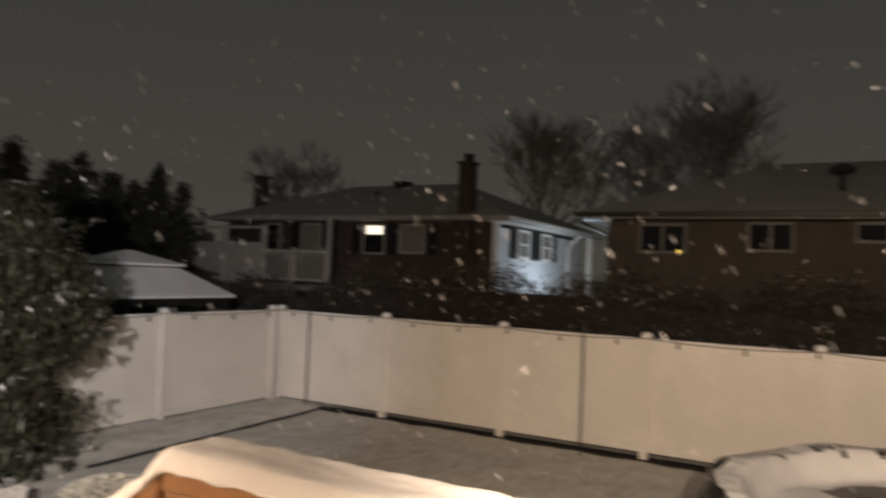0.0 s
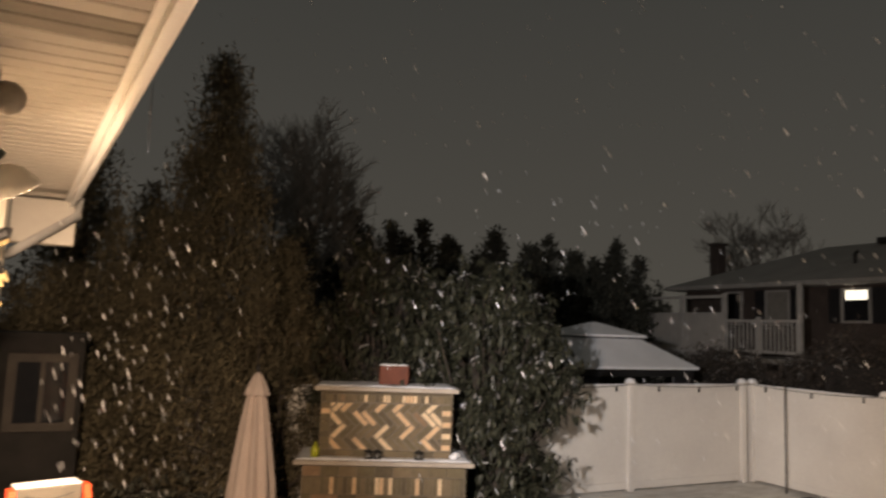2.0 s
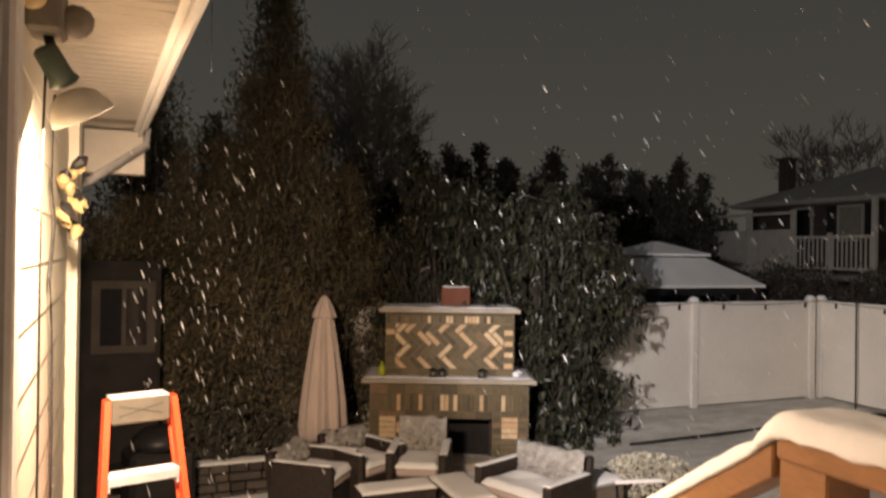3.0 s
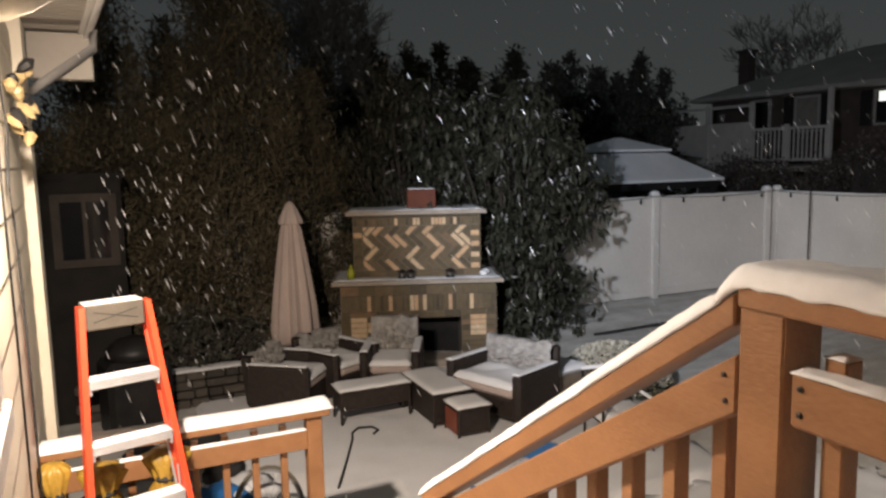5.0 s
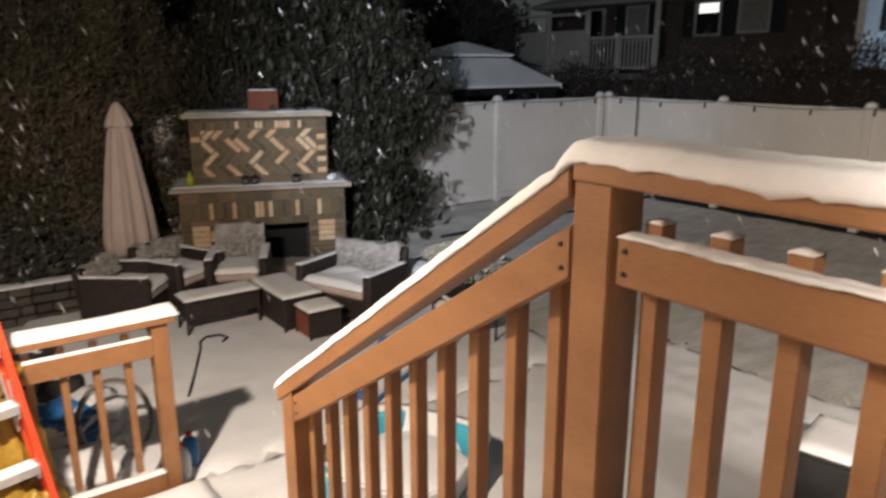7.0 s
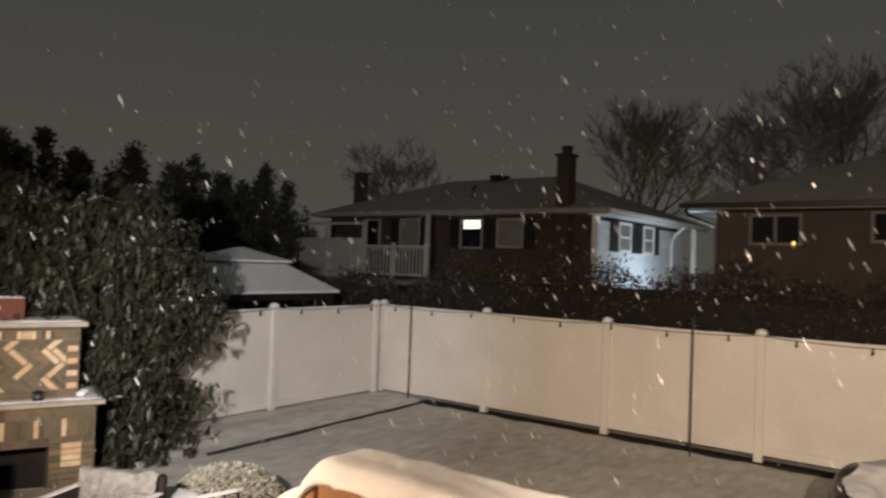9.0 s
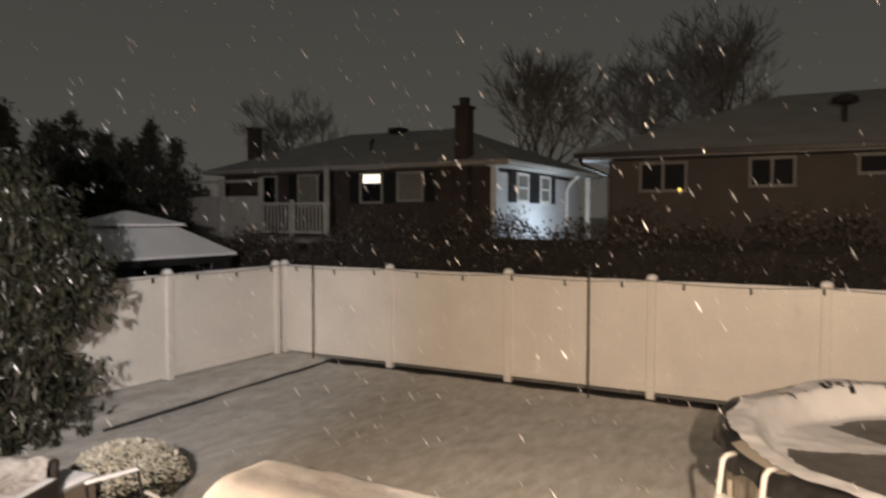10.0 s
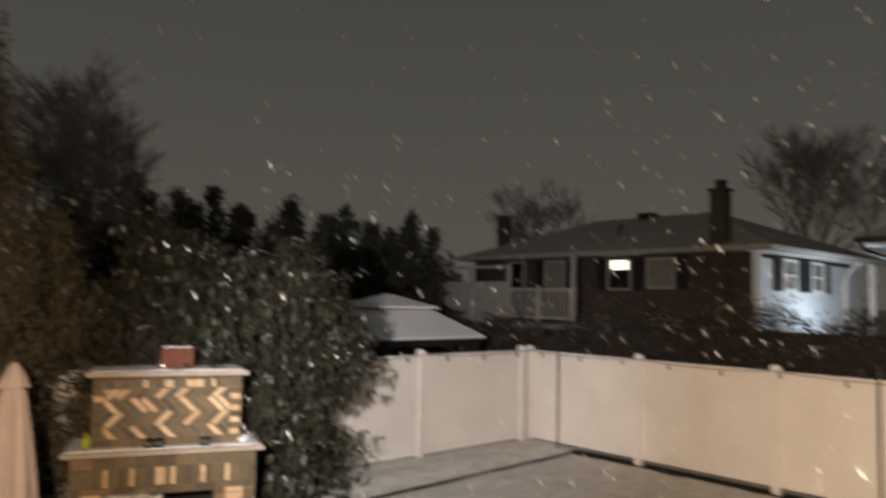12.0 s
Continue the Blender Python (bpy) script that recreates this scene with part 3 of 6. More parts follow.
part("platform", box(-0.5, 1.04, 3.2, 4.59, -0.05, 0.13, 0.006), CEDAR, landing)
part("landing_snow", lump(-0.48, 1.08, 3.22, 4.56, 0.13, 0.05, 0.07, 0.02, 4.0), SNOW, landing, "", True)
part("lower_step", box(1.05, 1.34, 3.25, 4.12, -0.05, 0.04, 0.006), CEDAR, landing)
part("step_snow", lump(1.06, 1.36, 3.24, 4.14, 0.04, 0.045, 0.06, 0.02, 8.0), SNOW, landing, "", True)

srail = thing("stair_railing", label="sloped stained wooden stair railing with snow on top", category="railing")


def sloped(x0, x1, y0, y1, z_at, h, slope, bevel=0.004):
    """A bar whose underside is at z_at where y is 1.46, falling with the stairs."""
    bm = box(x0, x1, y0, y1, 0, h, bevel)
    for v in bm.verts:
        v.co.z += z_at + slope * (v.co.y - 1.46)
    return bm


CAP_SL, SUB_SL = -0.685, -0.66
top_of = 2.353 + CAP_SL * (2.755 - 1.46)
part("lower_post", prism([(2.755, 0.0), (2.844, 0.0), (2.844, top_of + CAP_SL * 0.089), (2.755, top_of)], "x", RX, RX + 0.089), CEDAR, srail)
part("cap_rail", sloped(RX - 0.006, RX + 0.066, 1.462, 2.875, 2.354, 0.056, CAP_SL), CEDAR, srail)
part("cap_snow", rail_snow(RX - 0.004, RX + 0.066, 1.495, 2.89, lambda y: 2.410 + CAP_SL * (y - 1.46), 0.030, 12.0, 0.004), SNOW, srail, "rounded snow along the sloping cap", True)
part("sub_rail", sloped(RX, RX + 0.038, 1.460, 2.751, 2.200, 0.103, SUB_SL), CEDAR, srail)
part("bottom_rail", sloped(RX, RX + 0.038, 1.460, 2.751, 1.47, 0.103, SUB_SL), CEDAR, srail)
for k in range(10):
    y = 1.512 + k * 0.1290
    part("baluster", box(RX + 0.0385, RX + 0.0765, y, y + 0.038, 1.40 + SUB_SL * (y - 1.46), 2.24 + SUB_SL * (y - 1.46), 0.003), CEDAR, srail)
for dy, dz in ((0.022, 0.030), (0.026, 0.078), (1.26, 0.03), (1.265, 0.07)):
    part("nail", nail_mesh, BLACK, srail).matrix_basis = pose(RX, 1.46 + dy, 2.200 + dz + SUB_SL * dy, 0, -90, 0)

LY = 4.60
lrail = thing("landing_railing", label="short stained wooden railing with snowy cap beside ladder", category="railing")
part("post", box(0.878, 0.967, LY, LY + 0.089, -0.05, 1.16, 0.004), CEDAR, lrail)
part("wall_post", box(-0.50, -0.42, LY, LY + 0.09, 0.0, 1.16, 0.004), CEDAR, lrail)
part("cap_rail", box(-0.52, 1.01, LY - 0.025, LY + 0.115, 1.16, 1.20, 0.005), CEDAR, lrail)
part("cap_snow", lump(-0.5, 1.035, LY - 0.028, LY + 0.118, 1.20, 0.045, 0.022, 0.014, 21.0, 0.010), SNOW, lrail, "rounded snow on the cap", True)
part("sub_rail", box(-0.42, 0.877, LY - 0.002, LY + 0.036, 0.970, 1.085, 0.004), CEDAR, lrail)
part("sub_snow", lump(-0.42, 0.876, LY - 0.004, LY + 0.038, 1.085, 0.009, 0.02, 0.004, 25.0, 0.004), SNOW, lrail, "", True)
part("bottom_rail", box(-0.42, 0.877, LY - 0.002, LY + 0.036, 0.11, 0.235, 0.004), CEDAR, lrail)
part("bottom_snow", lump(-0.42, 0.876, LY - 0.01, LY + 0.05, 0.235, 0.02, 0.02, 0.006, 29.0, 0.006), SNOW, lrail, "", True)
for k in range(8):
    x = 0.745 - k * 0.163
    o = part("baluster", baluster, CEDAR, lrail)
    o.location = (x, LY + 0.056, 0.26)
    o = part("snow_tip", bal_cap, SNOW, lrail)
    o.location = (x, LY + 0.056, 1.12)


# ---- fireplace ----
FP = (3.37, 8.96, 0.0)
fp = thing("fireplace", FP, -21, "outdoor brick fireplace with herringbone panel and snowy slabs", "fireplace")
lower = part("lower_body", box(-1.0, -0.55, 0.09, 0.90, -0.05, 1.05), MORTAR, fp)
part("lower_body", box(0.55, 1.0, 0.09, 0.90, -0.05, 1.05), MORTAR, fp)
part("lintel", box(-0.55, 0.55, 0.09, 0.90, 0.60, 1.05), MORTAR, fp)
part("firebox", box(-0.549, 0.549, 0.60, 0.90, -0.05, 0.599), SOOT_AND_SHADE, fp, "sooty black firebox")
part("hearth", box(-0.60, 0.60, -0.30, 0.10, -0.05, 0.14, 0.01), SLAB, fp, "raised stone hearth")
part("mantel", box(-1.10, 1.10, 0.0, 0.98, 1.05, 1.105, 0.008), SLAB, fp, "pale stone mantel slab")
part("mantel_snow", lump(-1.07, 1.07, 0.07, 0.95, 1.105, 0.012, 0.06, 0.02, 31, 0.010), SNOW, fp, "thin snow", True)
part("upper_body", box(-0.82, 0.82, 0.235, 0.85, 1.10, 1.93), MORTAR, fp)
part("top_slab", box(-0.90, 0.90, 0.13, 0.94, 1.93, 1.985, 0.008), SLAB, fp, "pale stone top slab")
part("top_snow", lump(-0.87, 0.87, 0.19, 0.91, 1.985, 0.012, 0.06, 0.015, 37, 0.008), SNOW, fp, "thin snow", True)
flue = part("flue", box(-0.11, 0.27, 0.45, 0.76, 1.985, 2.24, 0.012), CLAY, fp, "red clay flue box")
part("flue_snow", lump(-0.10, 0.26, 0.46, 0.75, 2.24, 0.02, 0.05, 0.008, 41), SNOW, flue, "", True)


def clip(poly, x0, x1, z0, z1):
    """The part of a flat outline inside a rectangle."""
    for axis, lim, sign in ((0, x0, 1), (0, x1, -1), (1, z0, 1), (1, z1, -1)):
        out = []
        for p, q in zip(poly, poly[1:] + poly[:1]):
            ip, iq = sign * (p[axis] - lim) >= 0, sign * (q[axis] - lim) >= 0
            if ip:
                out.append(p)
            if ip != iq:
                t = (lim - p[axis]) / (q[axis] - p[axis])
                out.append((p[0] + t * (q[0] - p[0]), p[1] + t * (q[1] - p[1])))
        poly = out
        if len(poly) < 3:
            return []
    return poly


def brick_at(u0, u1, z0, z1, v, proud=0.0, pale=False):
    o = part("brick", prism([(u0 + 0.004, z0 + 0.004), (u1 - 0.004, z0 + 0.004), (u1 - 0.004, z1 - 0.004), (u0 + 0.004, z1 - 0.004)],
                            "y", v - 0.014 - proud, v + 0.03), PALE_BRICK if pale else BRICK, fp)
    return o


# herringbone panel of full-size bricks; rows lean right and left by turns, some bricks pale
BW = 0.0755
PALE_AT = {0: (-0.67, -0.58, -0.46, -0.045, 0.19, 0.63), 1: (-0.64, -0.37, -0.165, 0.165, 0.49, 0.61),
           2: (-0.63, -0.09, 0.285, 0.64), 3: (-0.59, -0.27, -0.045, 0.51)}
C45 = math.cos(radians(45))
panel = []
for i in range(-12, 13):
    for j in range(-3, 4):
        for lean in (0, 1):
            ax, az = i * BW + j * 3 * BW, i * BW - j * 3 * BW
            x0, x1, z0, z1 = (ax, ax + 3 * BW, az, az + BW) if lean == 0 else (ax - BW, ax, az, az + 3 * BW)
            ex, ez = (0.006, 0.010) if lean == 0 else (0.010, 0.006)
            r = [(x0 + ex, z0 + ez), (x1 - ex, z0 + ez), (x1 - ex, z1 - ez), (x0 + ex, z1 - ez)]
            r = [((p[0] + p[1]) * C45, (p[1] - p[0]) * C45 + 1.326) for p in r]
            cx, cz = sum(p[0] for p in r) / 4, sum(p[1] for p in r) / 4
            r = clip(r, -0.69, 0.69, 1.215, 1.775)
            area = abs(sum(a[0] * b[1] - b[0] * a[1] for a, b in zip(r, r[1:] + r[:1]))) / 2 if r else 0
            if area > 0.0008:
                panel.append((cx, cz, lean, r))
levels = sorted({round(q[1], 3) for q in panel}, reverse=True)
for row, z in enumerate(levels):
    bricks = [q for q in panel if round(q[1], 3) == z]
    chosen = {min(range(len(bricks)), key=lambda m: abs(bricks[m][0] - u)) for u in PALE_AT.get(row, ())}
    for m, (cx, cz, lean, r) in enumerate(bricks):
        part("brick", prism(r, "y", 0.219 - random.uniform(0, 0.006), 0.25), PALE_BRICK if m in chosen else BRICK, fp)
# soldier course over the panel and under it, stacked sides
SOLDIER_PALE = (11, 16, 17, 21, 22, 23, 24, 27)
for k in range(34):
    u = -0.81 + k * 0.0476
    brick_at(u, u + 0.0476, 1.79, 1.885, 0.235, random.uniform(0, 0.005), k in SOLDIER_PALE)
brick_at(-0.81, 0.81, 1.885, 1.925, 0.235)
for k in range(8):
    u = -0.81 + k * 0.2025
    brick_at(u, u + 0.2025, 1.125, 1.205, 0.235, random.uniform(0, 0.005))
for k in range(8):
    z = 1.215 + k * 0.0705
    for u in (-0.815, 0.70):
        brick_at(u, u + 0.115, z, z + 0.0705, 0.235, random.uniform(0, 0.006), u > 0 and k % 2 == 0 or k == 6)
# lower face: plain course, soldiers, and stacks beside the opening
for k in range(9):
    u = -0.99 + k * 0.22
    brick_at(u, u + 0.22, 0.91, 1.04, 0.09, random.uniform(0, 0.005))
for k in range(36):
    u = -0.99 + k * 0.055
    brick_at(u, u + 0.055, 0.70, 0.905, 0.09, 0.004, k in (6, 11, 16, 17, 19, 25, 30))
for k in range(5):
    u = -0.55 + k * 0.22
    brick_at(u, u + 0.22, 0.605, 0.695, 0.09, random.uniform(0, 0.004))
for k in range(10):
    z = 0.01 + k * 0.0688
    for u, w in ((-0.99, 0.11), (-0.875, 0.21), (-0.66, 0.11), (0.55, 0.11), (0.665, 0.21), (0.88, 0.11)):
        pale = 4 < k < 9 and u in (-0.875, 0.665) or 5 < k < 8 and u == -0.66
        brick_at(u, u + w, z, z + 0.0688, 0.09, random.uniform(0, 0.006), pale)
# bricks on the visible flank
for r in range(10):
    for k in range(3):
        z, v = 1.125 + r * 0.079, 0.245 + k * 0.2
        part("brick", prism([(v + 0.004, z + 0.004), (v + 0.196, z + 0.004), (v + 0.196, z + 0.075), (v + 0.004, z + 0.075)], "x", 0.80, 0.834), BRICK, fp)
        if k < 3 and r < 10:
            z2 = 0.03 + r * 0.1
            part("brick", prism([(0.10 + k * 0.26, z2 + 0.004), (0.352 + k * 0.26, z2 + 0.004), (0.352 + k * 0.26, z2 + 0.095), (0.10 + k * 0.26, z2 + 0.095)], "x", 0.98, 1.014), BRICK, fp)


def on_fp(u, v, z):
    return pose(*FP, 0, 0, -21) @ Matrix.Translation((u, v, z))


for u, w in ((-0.20, 0.05), (-0.09, 0.05), (0.42, 0.055)):
    c = thing("lantern", label="small black candle lantern on the mantel", category="lantern", group="mantel lanterns")
    c.matrix_basis = on_fp(u, 0.14, 1.118)
    part("base", box(-w, w, -w, w, 0, 0.015, 0.003), BLACK, c)
    for sx in (-1, 1):
        for sy in (-1, 1):
            part("bar", box(sx * w * 0.85 - 0.004, sx * w * 0.85 + 0.004, sy * w * 0.85 - 0.004, sy * w * 0.85 + 0.004, 0.015, 0.08), BLACK, c)
    part("candle", lathe([(0.022, 0.015), (0.022, 0.055), (0.004, 0.058)], 10), CURTAIN, c, "pale candle", True)
    part("roof", lathe([(w * 1.25, 0.08), (w * 0.7, 0.10), (0.01, 0.115)], 4), BLACK, c)
bt = thing("spray_bottle", label="lime yellow plastic bottle on the mantel", category="bottle")
bt.matrix_basis = on_fp(-0.86, 0.22, 1.115)
part("body", lathe([(0.05, 0), (0.052, 0.09), (0.03, 0.13), (0.015, 0.15)], 12), LIME, bt, "", True)
part("cap", lathe([(0.017, 0.15), (0.017, 0.18), (0.004, 0.185)], 10), LIME, bt)
for k in range(5):
    s = thing("snow_clump", label="loose clump of snow on the mantel end", category="snow", group="mantel snow clumps")
    s.matrix_basis = on_fp(0.86 + 0.05 * math.sin(k * 2.1), 0.25 + k * 0.12, 1.118)
    part("clump", lathe([(0.03, -0.005), (0.055, 0.015), (0.045, 0.045), (0.015, 0.06)], 9, wave=lambda a, i: 1 + 0.22 * math.sin(a * 2.3 + i + k)), SNOW, s, "", True)

# ---- closed umbrella ----
um = thing("patio_umbrella", (1.78, 8.95, 0), 8, "closed beige canvas patio umbrella on its pole", "umbrella")
part("pole", tube([(0, 0, 0), (0, 0, 2.14)], 0.02, 10), WOOD, um, "", True)
prof = [(0.20, 0.50), (0.235, 0.56), (0.245, 0.68), (0.225, 0.95), (0.19, 1.25), (0.15, 1.55), (0.105, 1.85), (0.08, 1.97), (0.04, 2.12), (0.012, 2.16)]
part("canopy", lathe(prof, 64, wave=lambda k, i: 1 + (0.17 if i < 7 else 0.06) * math.sin(k * 6.2832 * 9 / 64) + 0.06 * math.sin(k * 6.2832 * 23 / 64 + i * 0.4) + (0.06 * math.sin(k * 0.9) if i == 0 else 0)), CANVAS, um, "beige canvas folded in pleats", True)
part("vent", lathe([(0.135, 1.92), (0.14, 1.935), (0.10, 2.04), (0.05, 2.14), (0.015, 2.18)], 40, wave=lambda k, i: 1 + 0.09 * math.sin(k * 6.2832 * 8 / 40)), CANVAS, um, "", True)
part("finial", lathe([(0.012, 2.17), (0.026, 2.20), (0.02, 2.235), (0.006, 2.26)], 10), BLACK, um, "", True)
part("base", lathe([(0.27, 0.0), (0.27, 0.05), (0.20, 0.09), (0.05, 0.11), (0.03, 0.22)], 20), BLACK, um, "", True)


# ---- wicker furniture ----
def lumpy_pillow(w, d, h, seed):
    bm = bmesh.new()
    bmesh.ops.create_icosphere(bm, subdivisions=4, radius=1.0)
    for v in bm.verts:
        c = v.co
        q = 1 + 0.16 * noise.noise(c * 2.3 + Vector((seed, 0, 0))) + 0.16 * noise.noise(c * 6 + Vector((seed, 2, 0)))
        v.co = Vector((math.copysign(abs(c.x) ** 0.7, c.x) * w * q, math.copysign(abs(c.y) ** 0.7, c.y) * d * q, math.copysign(abs(c.z) ** 0.7, c.z) * h * q))
    return bm


def plastered(h, z0, z1, seed, n=34):
    """A crust of snow on the front and top of a leaning backrest, clotted in the middle."""
    bm = bmesh.new()
    g = {}
    for i in range(n + 1):
        for j in range(n + 5):
            u, v = i / n * 2 - 1, min(1.0, j / n)
            z = z0 + (z1 - z0) * v
            clot = max(0.0, 1 - ((v - 0.42) / 0.40) ** 2) * max(0.0, 1 - abs(u) ** 3)
            rag = noise.noise(Vector((u * 5.5 + seed, v * 6, 0))) + 0.7 * noise.noise(Vector((u * 12 + seed, v * 14, 3)))
            y = 0.205 + 0.16 * (z - 0.3) - 0.02 - 0.075 * clot * max(0.0, 0.55 + 1.2 * rag) - 0.012 * rag
            if j > n:
                y += 0.028 * (j - n) + 0.01
                z += 0.012 - 0.004 * (j - n)
            g[i, j] = bm.verts.new((u * h, y, z + 0.06 * noise.noise(Vector((u * 2 + seed * 3, 0, 5))) * v))
    for i in range(n):
        for j in range(n + 4):
            bm.faces.new((g[i, j], g[i + 1, j], g[i + 1, j + 1], g[i, j + 1]))
    bmesh.ops.solidify(bm, geom=bm.faces[:], thickness=-0.012)
    bmesh.ops.recalc_face_normals(bm, faces=bm.faces)
    return bm


def armchair(name, place_, rz, label, w=0.66, seed=1.0, top=0.75):
    """Faces -y before it is turned."""
    c = thing(name, place_, rz, label, "armchair", "patio armchairs")
    h = w / 2
    part("seat_frame", box(-h, h, -0.33, 0.33, 0.10, 0.30, 0.02), WICKER, c)
    for sx in (-1, 1):
        part("arm", box(sx * h - 0.05, sx * h + 0.05, -0.36, 0.33, 0.10, 0.56, 0.03), WICKER, c)
        part("arm_snow", lump(sx * h - 0.045, sx * h + 0.045, -0.35, 0.30, 0.56, 0.012, 0.03, 0.01, seed + sx, 0.006), SNOW, c, "", True)
        for sy in (-0.30, 0.28):
            part("leg", tube([(sx * h, sy, 0.0), (sx * h, sy, 0.11)], 0.02, 6), WICKER, c)
    bm = box(-h, h, 0.27, 0.36, 0.10, top, 0.02)
    for v in bm.verts:
        v.co.y += 0.16 * max(0, v.co.z - 0.3)
    part("backrest", bm, WICKER, c)
    part("seat_cushion", box(-h + 0.06, h - 0.06, -0.34, 0.26, 0.30, 0.40, 0.03), CANVAS, c)
    part("seat_snow", lump(-h + 0.055, h - 0.055, -0.35, 0.20, 0.40, 0.055, 0.04, 0.015, seed * 3, 0.016), SNOW, c, "thick snow on the seat", True)
    bm = box(-h + 0.05, h - 0.05, 0.235, 0.268, 0.40, top - 0.02, 0.012)
    bmesh.ops.subdivide_edges(bm, edges=bm.edges, cuts=5, use_grid_fill=True)
    for v in bm.verts:
        v.co.y += 0.16 * max(0, v.co.z - 0.3) + 0.022 * noise.noise(v.co * 11 + Vector((seed, 0, 0)))
        v.co.z += 0.02 * noise.noise(v.co * 7 + Vector((0, seed, 0)))
    part("back_pillow", bm, SNOWY_CLOTH, c, "snow-plastered back pillow", True)
    part("back_snow", plastered(h - 0.01, 0.40, top + 0.02, seed), SNOWY_BACK, c, "lumpy snow plastered over the backrest", True)
    return c


armchair("armchair", (1.50, 8.02, 0.03), 52, "dark wicker armchair heaped with snow near umbrella", 0.62, 1.0, 0.62)
armchair("armchair", (2.07, 8.28, 0.03), 28, "dark wicker armchair with snow on seat beside umbrella", 0.60, 2.0, 0.65)
armchair("armchair", (2.66, 8.02, 0.03), -26, "dark wicker armchair before the fireplace, snow-crusted pillow", 0.56, 3.0, 0.78)
armchair("loveseat", (3.42, 6.85, 0.03), -68, "wide dark wicker chair with snow-plastered back", 0.86, 4.0, 0.70)
for o in scene.objects:
    if o.name == "loveseat":
        tagged(o, category="loveseat", group="patio seating")


def low_table(name, x0, x1, y0, y1, h, label, skirt, side=None):
    c = thing(name, ((x0 + x1) / 2, (y0 + y1) / 2, 0.03), 0, label, "table")
    a, b = (x1 - x0) / 2, (y1 - y0) / 2
    part("tabletop", box(-a, a, -b, b, h - 0.03, h, 0.006), WICKER, c)
    part("skirt", box(-a + 0.02, a - 0.02, -b + 0.02, b - 0.02, skirt, h - 0.031), side or WICKER, c)
    for sx in (-1, 1):
        for sy in (-1, 1):
            part("leg", tube([(sx * (a - 0.02), sy * (b - 0.02), 0), (sx * (a - 0.03), sy * (b - 0.03), h - 0.03)], [0.013, 0.02], 6), WICKER, c)
    part("top_snow", lump(-a, a, -b, b, h, 0.03, 0.04, 0.012, x0 * 7, 0.006), SNOW, c, "even layer of snow", True)
    return c


low_table("bench", 1.80, 2.56, 7.20, 7.52, 0.36, "long dark wicker bench covered with snow", 0.16)
low_table("coffee_table", 2.58, 3.00, 6.72, 7.55, 0.36, "dark wicker coffee table under even snow", 0.05)
sb = low_table("side_box", 2.68, 3.04, 6.38, 6.72, 0.30, "small red-brown wooden side table under snow", 0.04, WICKER)
part("red_panel", box(-0.175, -0.160, -0.12, 0.12, 0.05, 0.26, 0.003), RED_WOOD, sb, "red-brown side panel")

# ---- low stone wall and dark clutter beside the house ----
sw = thing("garden_wall", (0, 0, 0), 0, "low dry-stacked stone garden wall dusted with snow", "wall")
for r in range(4):
    x0 = -0.5 - 0.08 * (r % 2)
    while x0 < 1.38:
        w = random.uniform(0.14, 0.36)
        bm = box(0.005, w - 0.005, random.uniform(-0.02, 0.015), 0.2, 0.004, 0.096 - random.uniform(0, 0.012), 0.014)
        for v in bm.verts:
            v.co += Vector((0, 0.012, 0.006)) * noise.noise(v.co * 9 + Vector((x0, r, 0)))
        part("stone", bm, STONE, sw).location = (x0, 8.62, r * 0.1)
        x0 += w
part("wall_snow", lump(-0.5, 1.42, 8.61, 8.83, 0.40, 0.02, 0.05, 0.02, 51, 0.010), SNOW, sw, "", True)

gb = thing("grill", (0.0, 8.05, 0), 15, "black covered grill standing in the dark", "grill")
part("cover", box(-0.30, 0.30, -0.22, 0.22, 0.05, 0.80, 0.05), BLACK, gb)
part("lid", lathe([(0.26, 0.80), (0.25, 0.88), (0.15, 0.97), (0.03, 0.99)], 14), BLACK, gb, "", True)
part("shelf", box(-0.45, -0.30, -0.18, 0.18, 0.62, 0.65, 0.006), BLACK, gb)

for x, y, r, h, rz in ((0.45, 7.1, 0.26, 0.30, 0), (0.10, 6.9, 0.24, 0.36, 40), (0.62, 6.6, 0.20, 0.20, 80), (-0.10, 6.2, 0.28, 0.34, 20)):
    p_ = thing("yard_bag", (x, y, h * 0.45), rz, "dark slumped yard bag dusted with snow", "bag", "yard bags")
    part("sack", lumpy_pillow(r, r * 0.8, h * 0.55, x * 9), RUBBER, p_, "", True)
    part("dusting", lump(-r * 0.5, r * 0.5, -r * 0.4, r * 0.4, h * 0.42, 0.05, 0.05, 0.04, x * 5, 0.03), SNOW, p_, "", True)

# ---- stepladder ----
lad = thing("stepladder", (-0.09, 4.40, 0.18), 14, "orange fibreglass stepladder with aluminium steps", "ladder")
H, SPREAD, W0, W1 = 1.80, 0.42, 0.15, 0.285


def lad_y(z):
    return -SPREAD * (1 - z / H)


def lad_w(z):
    return W0 + (W1 - W0) * (1 - z / H)


